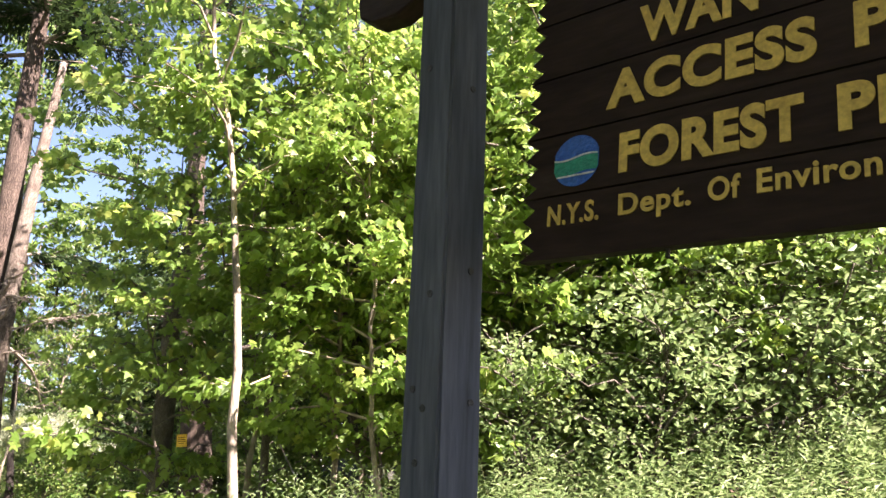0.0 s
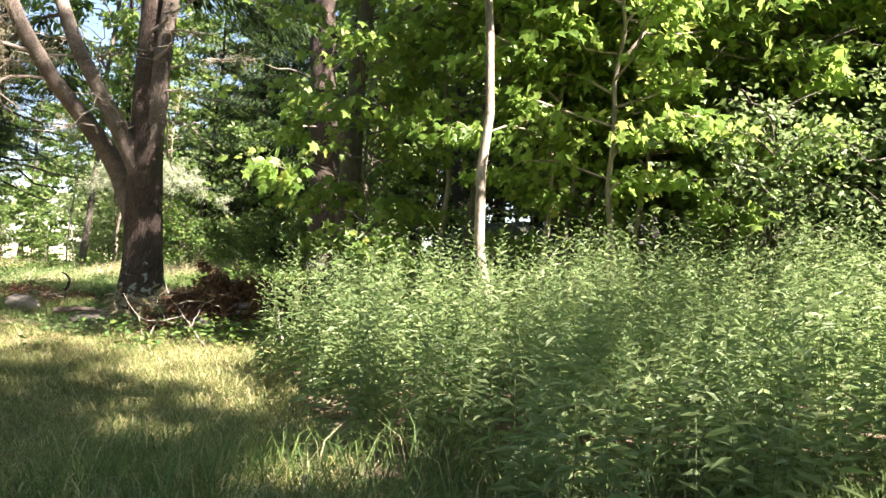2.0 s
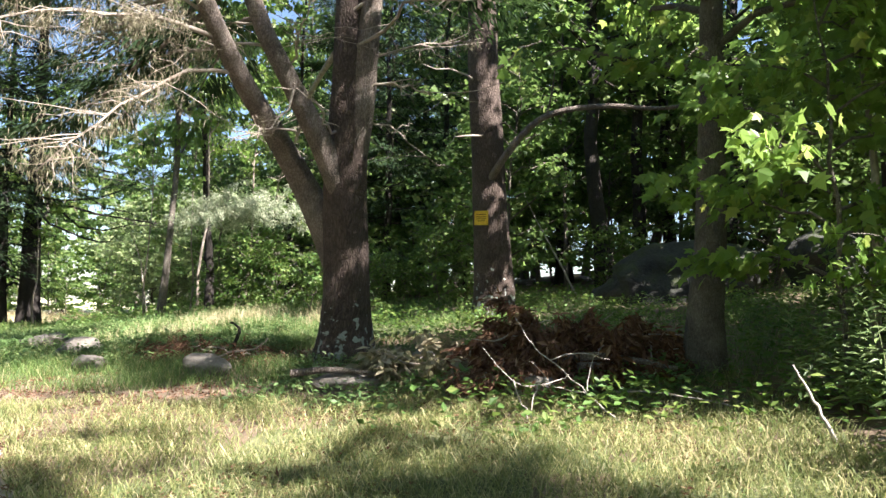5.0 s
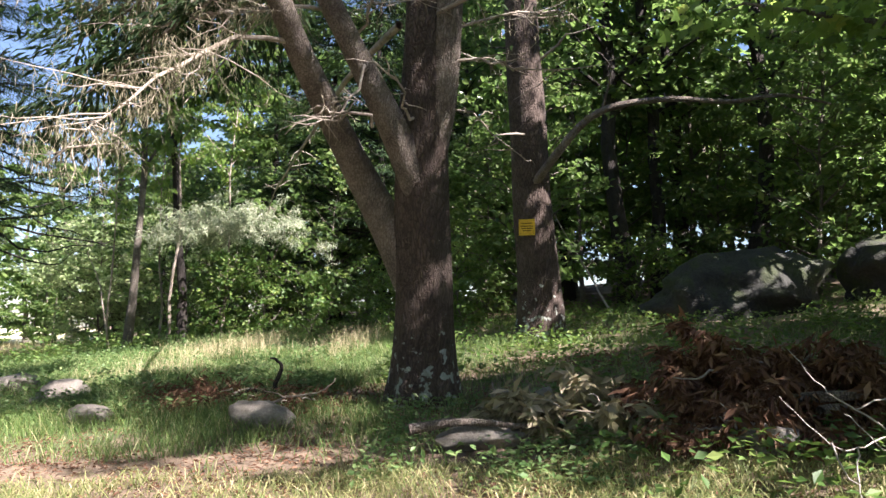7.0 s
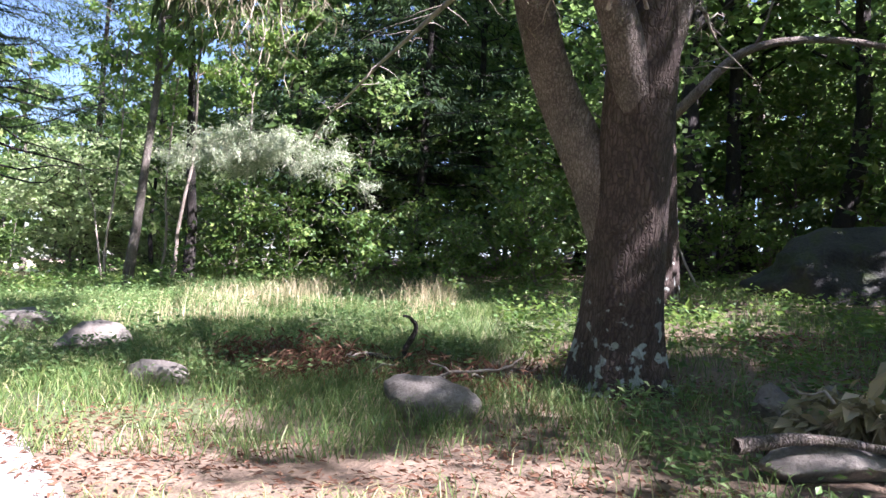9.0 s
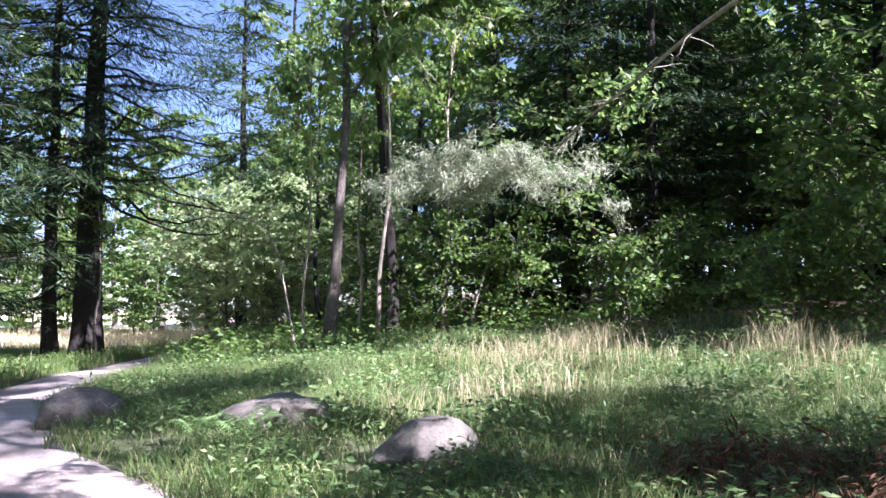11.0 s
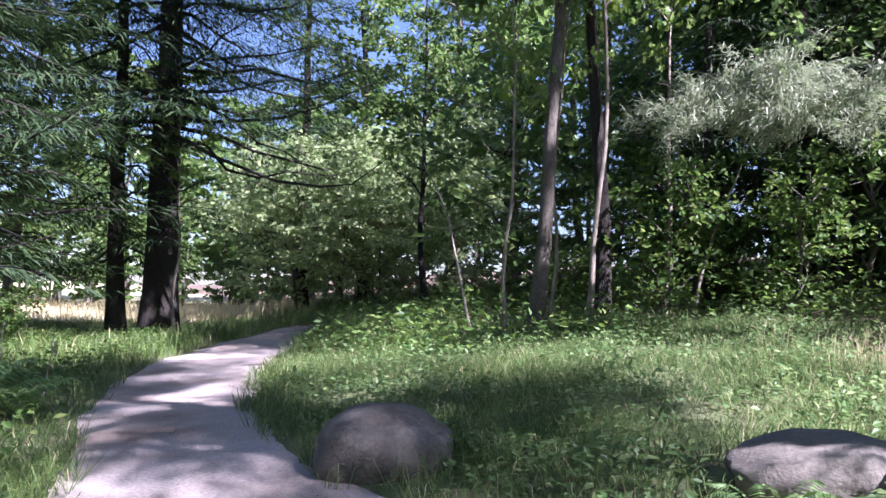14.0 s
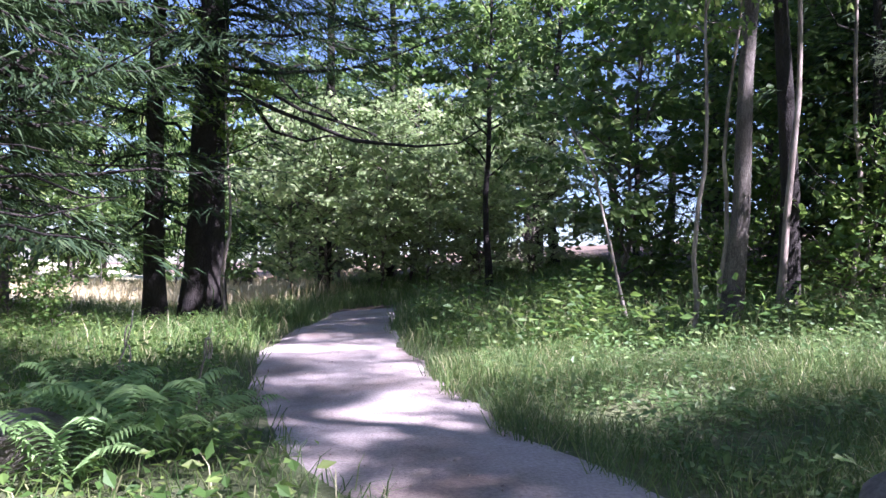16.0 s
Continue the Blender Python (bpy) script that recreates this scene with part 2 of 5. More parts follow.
def ground_z(x, y):
    """Gentle hillside that falls towards the trail, with small hummocks."""
    x, y = np.asarray(x, float), np.asarray(y, float)
    rx, ry = x + 7.4, y - 5.2
    u, s = 0.65 * rx + 0.76 * ry, -0.76 * rx + 0.65 * ry
    rise = 0.15 * soft((u - 2.4 - 1.8 * soft((s - 17) / 3)) / 1.2) + 0.075 * soft((-s - 1.5) / 1.5)
    rise = 7 * np.tanh(rise / 7)
    lumps = 0.025 * np.sin(1.3 * x + 0.7 * y) * np.sin(0.9 * y - 0.5 * x) + 0.015 * np.sin(3.1 * x - 1.7 * y) * np.sin(2.3 * y + 0.4)
    return rise - 0.02 + lumps


def gz(x, y):
    return float(ground_z(x, y))


TRAIL = [(-3.5, -1.5, 1.8), (-6.4, 3.2, 1.8), (-8.95, 7.15, 1.9), (-11.1, 10.0, 1.7), (-12.85, 11.85, 2.15), (-15.2, 14.6, 2.2), (-17.6, 17.2, 1.9),
         (-18.85, 19.3, 1.6), (-19.7, 21.3, 1.8), (-20.3, 23.4, 2.0), (-20.8, 26.0, 2.0), (-21.0, 28.5, 1.8), (-21.0, 31.5, 1.5)]


def spline(points, n):
    p = np.array(points, float)
    out = []
    for i in range(len(p) - 1):
        a, b, c, d = p[max(i - 1, 0)], p[i], p[i + 1], p[min(i + 2, len(p) - 1)]
        for t in np.linspace(0, 1, n, endpoint=False):
            out.append(0.5 * (2 * b + (c - a) * t + (2 * a - 5 * b + 4 * c - d) * t ** 2 + (3 * b - a - 3 * c + d) * t ** 3))
    out.append(p[-1])
    return np.array(out)


TRAIL_LINE = spline(TRAIL, 12)


def trail_gap(x, y):
    """How far a place lies outside the trail's edge (negative: on it)."""
    d = np.hypot(np.asarray(x)[..., None] - TRAIL_LINE[:, 0], np.asarray(y)[..., None] - TRAIL_LINE[:, 1]) - TRAIL_LINE[:, 2] / 2
    return d.min(axis=-1)


# ---- mesh helpers ----
def raw_mesh(name, verts, loops, counts, material, smooth=False):
    """A mesh from arrays: vertices, the faces' corners in a row, and each face's number of corners."""
    me = bpy.data.meshes.new(name)
    verts = np.asarray(verts, np.float32).reshape(-1, 3)
    loops, counts = np.asarray(loops, np.int32).ravel(), np.asarray(counts, np.int32).ravel()
    me.vertices.add(len(verts))
    me.vertices.foreach_set("co", verts.ravel())
    me.loops.add(len(loops))
    me.loops.foreach_set("vertex_index", loops)
    me.polygons.add(len(counts))
    me.polygons.foreach_set("loop_start", np.concatenate(([0], np.cumsum(counts)[:-1])).astype(np.int32))
    me.update(calc_edges=True)
    me.polygons.foreach_set("use_smooth", np.full(len(counts), smooth))
    for m in material if isinstance(material, (list, tuple)) else [material]:
        me.materials.append(m)
    return me


def unit(v):
    return v / np.maximum(np.linalg.norm(v, axis=-1, keepdims=True), 1e-9)


SHAPES = {
    "leaf": np.array([(0, 0, 0), (-0.5, 0.45, 0.06), (0, 1, -0.06), (0.5, 0.45, 0.06)]),
    "lance": np.array([(0, 0, 0), (-0.5, 0.35, 0.05), (0, 1, -0.2), (0.5, 0.35, 0.05)]),
    "maple": np.array([(0, 0, 0), (-0.42, 0.16, 0), (-0.30, 0.36, 0.03), (-0.56, 0.62, 0), (-0.20, 0.62, 0.03), (0, 1, -0.1), (0.20, 0.62, 0.03), (0.56, 0.62, 0), (0.30, 0.36, 0.03), (0.42, 0.16, 0)]),
}


def leaves(name, at, ahead, length, width, material, shape="leaf", tilt=0.45):
    """Many single leaves: places, the way each points, lengths, widths; each lies roughly level with a random tilt."""
    n = len(at)
    ahead = unit(ahead)
    up = unit(np.c_[rng.normal(0, tilt, (n, 2)), np.ones(n)])
    side = unit(np.cross(ahead, up))
    up = np.cross(side, ahead)
    s = SHAPES[shape]
    k = len(s)
    L, W = np.broadcast_to(length, n)[:, None, None], np.broadcast_to(width, n)[:, None, None]
    v = at[:, None] + side[:, None] * s[None, :, :1] * W + ahead[:, None] * s[None, :, 1:2] * L + up[:, None] * s[None, :, 2:] * L
    return raw_mesh(name, v.reshape(-1, 3), np.arange(n * k), np.full(n, k), material)


def blades(name, x, y, z, height, width, lean, material):
    """Bent grass blades from the ground."""
    n = len(x)
    a = rng.uniform(0, 6.283, n)
    side = np.c_[np.cos(a), np.sin(a), np.zeros(n)]
    b = rng.uniform(0, 6.283, n)
    out = np.c_[np.cos(b), np.sin(b), np.zeros(n)]
    base = np.c_[x, y, z]
    h, w, le = (np.broadcast_to(q, n)[:, None] for q in (height, width, lean))
    up = np.array([0, 0, 1.0])
    mid = base + up * h * 0.6 + out * h * le * 0.35
    tip = base + up * h * (1 - 0.35 * le) + out * h * le
    v = np.stack([base - side * w / 2, base + side * w / 2, mid + side * w * 0.4, mid - side * w * 0.4, tip], 1)
    i = np.arange(n)[:, None] * 5
    loops = np.concatenate([i + np.array([[0, 1, 2, 3]]), i + np.array([[3, 2, 4]])], 1)
    return raw_mesh(name, v.reshape(-1, 3), loops.ravel(), np.tile([4, 3], n), material)


def tubes(name, lines, material, sides=6):
    """Round tapered branches joined into one mesh: lines of (points, radii)."""
    verts, loops, counts, base = [], [], [], 0
    for pts, radii, *own in lines:
        k = own[0] if own else sides
        p, r = np.asarray(pts, float), np.asarray(radii, float)
        d = unit(np.gradient(p, axis=0))
        ref = np.where(np.abs(d[:, 2:]) > 0.9, [[1.0, 0, 0]], [[0, 0, 1.0]])
        a = unit(np.cross(d, ref))
        if len(p) > 1:
            for q in range(1, len(p)):
                a[q] = a[q - 1] - d[q] * (a[q - 1] @ d[q])
                a[q] /= max(np.linalg.norm(a[q]), 1e-9)
        b = np.cross(d, a)
        t = np.linspace(0, 2 * np.pi, k, endpoint=False)
        rr = r[:, None] if r.ndim == 1 else r
        ring = p[:, None] + (a[:, None] * np.cos(t)[None, :, None] + b[:, None] * np.sin(t)[None, :, None]) * rr[..., None]
        m = len(p)
        verts.append(ring.reshape(-1, 3))
        i, j = np.meshgrid(np.arange(m - 1), np.arange(k), indexing="ij")
        q = np.stack([i * k + j, i * k + (j + 1) % k, (i + 1) * k + (j + 1) % k, (i + 1) * k + j], -1) + base
        loops.append(q.reshape(-1))
        counts.append(np.full((m - 1) * k, 4))
        loops.append(np.arange(k) + base + (m - 1) * k)
        counts.append([k])
        base += m * k
    return raw_mesh(name, np.concatenate(verts), np.concatenate(loops), np.concatenate(counts), material, True)


def wander(start, end, n, wobble, sag=0.0):
    """A crooked line between two places."""
    t = np.linspace(0, 1, n)[:, None]
    p = np.asarray(start, float) * (1 - t) + np.asarray(end, float) * t
    j = np.cumsum(rng.normal(0, wobble, (n, 3)), 0)
    j -= j[0] + (j[-1] - j[0]) * t
    p += j
    p[:, 2] += sag * 4 * (t * (1 - t))[:, 0]
    return p


def bm_mesh(name, bm, material, smooth=False):
    me = bpy.data.meshes.new(name)
    bmesh.ops.recalc_face_normals(bm, faces=bm.faces)
    bm.to_mesh(me)
    bm.free()
    for p in me.polygons:
        p.use_smooth = smooth
    me.materials.append(material)
    return me


def child(name, me, parent, label=""):
    ob = new(name, me)
    ob.parent = parent
    if label:
        ob["label"] = label
    return ob


def thing(name, place, label, category, group=""):
    ob = new(name)
    ob.matrix_basis = place
    return tagged(ob, label, category, group)


def box_bm(bm, size, m=Matrix(), bevel=0.0):
    r = bmesh.ops.create_cube(bm, size=1, matrix=m @ Matrix.Diagonal((*size, 1)))
    if bevel:
        edges = list({e for v in r["verts"] for e in v.link_edges})
        bmesh.ops.bevel(bm, geom=edges, offset=bevel, segments=2, affect="EDGES")
    return bm


# ---- ground, trail, far meadow ----
def stretched(lo, mid_lo, mid_hi, hi, step):
    inner = np.arange(mid_lo, mid_hi, step)
    out = [0.0]
    d = step
    while out[-1] < max(mid_lo - lo, hi - mid_hi):
        d *= 1.22
        out.append(out[-1] + d)
    out = np.array(out[1:])
    return np.concatenate([(mid_lo - out)[::-1], inner, inner[-1] + out])


gx, gy = stretched(-1500, -30, 8, 1500, 0.25), stretched(-1500, -3, 42, 1500, 0.25)
X, Y = np.meshgrid(gx, gy, indexing="ij")
i, j = np.meshgrid(np.arange(len(gx) - 1), np.arange(len(gy) - 1), indexing="ij")
m = len(gy)
quads = np.stack([i * m + j, (i + 1) * m + j, (i + 1) * m + j + 1, i * m + j + 1], -1).reshape(-1, 4)
me = raw_mesh("ground", np.stack([X, Y, ground_z(X, Y)], -1), quads, np.full(len(quads), 4), [M_GROUND, M_FIELD, M_TURF], True)
cx, cy = X.ravel()[quads[:, 0]], Y.ravel()[quads[:, 0]]
along_walk = -0.76 * (cx + 7.4) + 0.65 * (cy - 5.2)
across = 0.65 * (cx + 7.4) + 0.76 * (cy - 5.2)
field = (along_walk > 31) & (across < 18 + (along_walk - 31) * 0.35)
wave = 0.9 * np.sin(1.1 * cx + 0.6 * cy) * np.sin(0.8 * cy - 0.5 * cx) + 0.5 * np.sin(3.3 * cx) * np.sin(2.9 * cy + 1)
turf = ((across < 4.2 + wave) & (along_walk < 2.5 + wave)) | ((along_walk > 8 + wave) & (across < 11 + wave))
me.polygons.foreach_set("material_index", np.where(field, 1, np.where(turf, 2, 0)).astype(np.int32))
tagged(new("ground", me), "grassy forest floor with dry needles and a pale meadow beyond", "ground", kind="structure")

line = spline(TRAIL, 16)
tangent = unit(np.gradient(line[:, :2], axis=0))
left = np.c_[-tangent[:, 1], tangent[:, 0]]
cols = 17
w = np.linspace(-0.5, 0.5, cols)
edge = 1 + 0.05 * np.sin(np.arange(len(line)) * 0.37)[:, None] * np.sign(w) + rng.normal(0, 0.018, (len(line), cols))
P = line[:, None, :2] + left[:, None] * (w[None] * line[:, 2:3] * edge)[..., None]
Z = ground_z(P[..., 0], P[..., 1]) + 0.022 - 0.05 * np.abs(2 * w[None]) ** 6
i, j = np.meshgrid(np.arange(len(line) - 1), np.arange(cols - 1), indexing="ij")
q = np.stack([i * cols + j, (i + 1) * cols + j, (i + 1) * cols + j + 1, i * cols + j + 1], -1).reshape(-1, 4)
tagged(new("path", raw_mesh("path", np.concatenate([P, Z[..., None]], -1), q, np.full(len(q), 4), M_PATH, True)), "dusty tan gravel footpath with ragged grassy edges", "path", kind="structure")

# ---- trees ----
streams = [100]


def fresh_rng():
    """Starts a random stream of its own for the next thing, so that each keeps its shape."""
    global rng
    streams[0] += 1
    rng = np.random.default_rng(streams[0])


def limb_set(h, z0, reach, n, lift):
    """Starts and ends of a tree's limbs, spread round the trunk."""
    out = []
    for k in range(n):
        f = (k + rng.uniform(0.1, 0.9)) / n
        z = z0 + (h * 0.95 - z0) * f
        a = k * 2.4 + rng.uniform(-0.5, 0.5)
        ln = reach * (math.sin(math.pi * (0.22 + 0.72 * f)) ** 0.8) * rng.uniform(0.65, 1.15)
        rise = ln * rng.uniform(lift - 0.15, lift + 0.25)
        out.append(((0, 0, z), (math.cos(a) * ln, math.sin(a) * ln, z + rise), ln))
    return out


def broadleaf(name, label, category, place, h, trunk_r, z0, reach, n_limb, n_leaf, leaf, material, bark, shape="leaf", lift=0.35, group="woodland trees", bend=0.12, twig_step=2):
    """Deciduous tree or sapling: crooked trunk, rising limbs with twigs, flat sprays of single leaves."""
    fresh_rng()
    tree = thing(name, place, label, category, group)
    n = 14
    spine = wander((0, 0, -0.15), (rng.normal(0, bend) * h * 0.5, rng.normal(0, bend) * h * 0.5, h), n, 0.02 * h ** 0.5)
    spine[0, :2] = 0
    t = np.linspace(0, 1, n)
    r = trunk_r * (1 - 0.85 * t) + trunk_r * 0.5 * np.exp(-t * 18)
    child("trunk", tubes("trunk", [(spine, np.maximum(r, 0.008), 9)], bark), tree)
    lines, at, ahead = [], [], []
    limbs = limb_set(h, z0, reach, n_limb, lift)
    total = sum(q[2] for q in limbs)
    for a, b, ln in limbs:
        a, b = np.array(a), np.array(b)
        c = np.array([np.interp(a[2], spine[:, 2], spine[:, q]) for q in (0, 1)])
        a[:2] += c
        b[:2] += c
        p = wander(a, b, 6, 0.05 * ln, 0.06 * ln)
        r0 = max(0.3 * trunk_r * (1 - a[2] / h) + 0.012, 0.01)
        lines.append((p, np.linspace(r0, 0.005, 6), 5))
        cnt = max(4, int(n_leaf * ln / total))
        sprays = max(3, int(ln * 4))
        st = rng.uniform(0.2, 1.0, sprays)
        sp = np.stack([np.interp(st, np.linspace(0, 1, 6), p[:, q]) for q in range(3)], 1)
        off = np.c_[rng.normal(0, 0.28 * ln ** 0.5, (sprays, 2)), rng.normal(-0.02, 0.13, sprays)]
        tip = sp + off
        for q in range(0, sprays, twig_step):
            lines.append((np.stack([sp[q], (sp[q] + tip[q]) / 2 + (0, 0, 0.03), tip[q]]), [0.008, 0.005, 0.003], 3))
        k = rng.integers(0, sprays, cnt)
        s = rng.uniform(0, 1.15, cnt)[:, None]
        at.append(sp[k] * (1 - s) + tip[k] * s + np.c_[rng.normal(0, 0.13, (cnt, 2)), rng.normal(0, 0.05, cnt)])
        if shape == "maple":
            out = unit(at[-1][:, :2] - c)
            ahead.append(np.c_[rng.normal(0, 0.55, (cnt, 2)) + out, rng.normal(-0.85, 0.35, cnt)])
        else:
            ahead.append(np.c_[rng.normal(0, 1, (cnt, 2)) + off[k, :2], rng.normal(-0.45, 0.35, cnt)])
    tagged(child("branchwork", tubes("branchwork", lines, bark), tree), kind="stuff")
    at, ahead = np.concatenate(at), np.concatenate(ahead)
    size = leaf * rng.uniform(0.6, 1.25, len(at))
    child("crown", leaves("crown", at, ahead, size, size * (0.95 if shape == "maple" else 0.62), material, shape, 0.95), tree)
    return tree


def needle_spray(line, n, spread, length, droop):
    """Places and directions of needle tufts along a branch."""
    t = rng.uniform(0.12, 1, n)
    k = np.linspace(0, 1, len(line))
    p = np.stack([np.interp(t, k, line[:, q]) for q in range(3)], 1)
    d = unit(line[-1] - line[0])
    side = unit(np.cross(d, [0, 0, 1.0]))
    s = rng.normal(0, spread, n) * (0.35 + t)
    p = p + side * s[:, None] + np.c_[np.zeros((n, 2)), rng.normal(0, 0.04, n) - droop * np.abs(s)]
    a = d * 0.9 + side * np.sign(s)[:, None] * 0.8 + np.c_[rng.normal(0, 0.35, (n, 2)), rng.normal(-droop, 0.3, n)]
    return p, a


def conifer(name, label, place, h, trunk_r, z0, reach, n_limb, n_needle, material, bark, dead_below=0.0, group="woodland conifers", needle=0.22):
    """Conifer with level whorled boughs and flat sprays of needles; below dead_below the boughs are bare."""
    fresh_rng()
    tree = thing(name, place, label, "pine tree", group)
    n = 16
    spine = wander((0, 0, -0.2), (rng.normal(0, 0.15), rng.normal(0, 0.15), h), n, 0.03)
    spine[0, :2] = 0
    t = np.linspace(0, 1, n)
    r = np.maximum(trunk_r * (1 - 0.92 * t) + trunk_r * 0.35 * np.exp(-t * 25), 0.01)
    rings = r[:, None] * (1 + 0.05 * np.sin(np.linspace(0, 6.283, 14, endpoint=False) * 3 + t[:, None] * 5))
    child("trunk", tubes("trunk", [(spine, rings, 14)], bark), tree)
    lines, at, ahead = [], [], []
    for k in range(n_limb):
        f = (k + rng.uniform(0, 0.8)) / n_limb
        z = z0 + (h - z0) * f
        a = k * 2.4 + rng.uniform(-0.6, 0.6)
        ln = reach * (1.02 - f) ** 0.7 * rng.uniform(0.6, 1.1) + 0.3
        end = np.array([math.cos(a) * ln, math.sin(a) * ln, z + ln * rng.uniform(-0.22, 0.14)])
        p = wander((0, 0, z), end, 7, 0.035 * ln, -0.03 * ln)
        lines.append((p, np.linspace(0.02 + 0.10 * trunk_r * (1 - f), 0.006, 7), 5))
        if z > dead_below:
            q, d = needle_spray(p, int(n_needle / n_limb), 0.2 + 0.12 * ln, needle, 0.25)
            at.append(q)
            ahead.append(d)
        else:
            for _ in range(7):
                s = rng.uniform(0.3, 1)
                b = p[0] * (1 - s) + p[-1] * s
                lines.append((wander(b, b + np.array([*rng.normal(0, 0.3, 2), rng.normal(-0.1, 0.12)]), 4, 0.03), [0.006, 0.005, 0.004, 0.002], 3))
    tagged(child("branchwork", tubes("branchwork", lines, bark), tree), kind="stuff")
    at, ahead = np.concatenate(at), np.concatenate(ahead)
    size = needle * rng.uniform(0.6, 1.3, len(at))
    child("crown", leaves("crown", at, ahead, size, size * 0.11, material, "lance"), tree)
    return tree


def stand(x, y, turn=0.0, size=1.0, tall=1.0, sink=0.05, lean=(0.0, 0.0)):
    return Matrix.Translation((x, y, gz(x, y) - sink)) @ Euler((radians(lean[0]), radians(lean[1]), radians(turn))).to_matrix().to_4x4() @ Matrix.Diagonal((size, size, size * tall, 1))


# the great pine beside the trail
def pine_trunk(points, radii, flare=0.0, sides=28, seed=0.0):
    p = spline(points, 6)
    k = np.linspace(0, 1, len(points))
    r = np.interp(np.linspace(0, 1, len(p)), k, radii)
    a = np.linspace(0, 2 * np.pi, sides, endpoint=False)
    lumps = 1 + 0.035 * np.sin(5 * a + 2.1 * p[:, 2:3] + seed) + 0.03 * np.sin(3 * a - 1.3 * p[:, 2:3]) + 0.02 * np.sin(11 * a + 0.7 * p[:, 2:3])
    if flare:
        low = np.exp(-np.maximum(p[:, 2:3] - p[0, 2], 0) * 3.2)
        lumps = lumps + flare * low * (0.55 + 0.45 * np.sin(5 * a + 0.8))
    return (p, r[:, None] * lumps, sides)


PX, PY = -7.85, 14.0
PZ = gz(PX, PY)
pine = thing("great_pine", Matrix.Translation((PX, PY, PZ)), "huge old pine with furrowed brown bark and lichen at its foot", "pine tree")
child("trunk", tubes("trunk", [pine_trunk([(0, 0, -0.25), (0, 0, 0.15), (0.0, -0.03, 0.9), (-0.01, -0.10, 1.9), (0.0, -0.2, 2.9), (0.02, -0.32, 4.4), (0.05, -0.4, 8), (0.15, -0.4, 14), (0.2, -0.4, 20)],
      [0.41, 0.38, 0.325, 0.315, 0.29, 0.22, 0.18, 0.11, 0.03], 0.62)], M_PINE), pine)
limb_a = [(-0.12, 0.02, 1.3), (-0.40, 0.03, 1.95), (-0.72, -0.02, 2.55), (-1.04, -0.48, 3.2), (-1.32, -1.13, 3.85), (-1.62, -1.85, 4.9), (-2.0, -2.4, 6.8), (-2.3, -2.7, 9.0)]
limb_b = [(-0.05, -0.25, 2.35), (-0.35, -0.5, 3.05), (-0.75, -0.75, 3.85), (-1.1, -0.95, 4.6), (-1.6, -1.1, 6.2), (-1.9, -1.2, 8.5)]
limb_c = [(0.05, -0.2, 2.6), (0.22, -0.32, 3.4), (0.32, -0.42, 4.6), (0.5, -0.5, 6.5), (0.8, -0.5, 9.5)]
for pts, rad in ((limb_a, [0.23, 0.21, 0.18, 0.155, 0.13, 0.11, 0.08, 0.04]), (limb_b, [0.19, 0.155, 0.13, 0.12, 0.09, 0.05]), (limb_c, [0.2, 0.17, 0.15, 0.12, 0.06])):
    child("limb", tubes("limb", [pine_trunk(pts, rad, 0, 16, rad[1] * 9)], M_PINE_UP), pine)
twig_at, twig_to = [], []


fresh_rng()


def dead_bough(start, end, r0, sag=0.0, twigs=16, tuft=60, spread=0.5):
    """A bare crooked bough with side twigs and hanging withered needles."""
    p = wander(start, end, 9, 0.05, sag)
    dead_lines = []
    dead_lines.append((p, np.linspace(r0, r0 * 0.25, 9), 7))
    d = unit(p[-1] - p[0])
    for _ in range(twigs):
        s = rng.uniform(0.25, 1)
        b = np.array([np.interp(s, np.linspace(0, 1, 9), p[:, q]) for q in range(3)])
        e = b + (d * rng.uniform(0, 0.5) + rng.normal(0, 0.5, 3) * (1, 1, 0.45) + (0, 0, -0.1)) * spread * rng.uniform(0.5, 1.5)
        w = wander(b, e, 5, 0.03)
        dead_lines.append((w, np.linspace(0.009, 0.002, 5), 4))
        if tuft:
            k = rng.uniform(0.3, 1.05, tuft // 4)[:, None]
            twig_at.append(b * (1 - k) + e * k + rng.normal(0, 0.06, (len(k), 3)))
            twig_to.append(np.c_[rng.normal(0, 0.6, (len(k), 2)), rng.normal(-0.9, 0.4, len(k))])
    child("dead_bough", tubes("dead_bough", dead_lines, M_DEAD), pine, "bare grey dead bough with fine twigs")


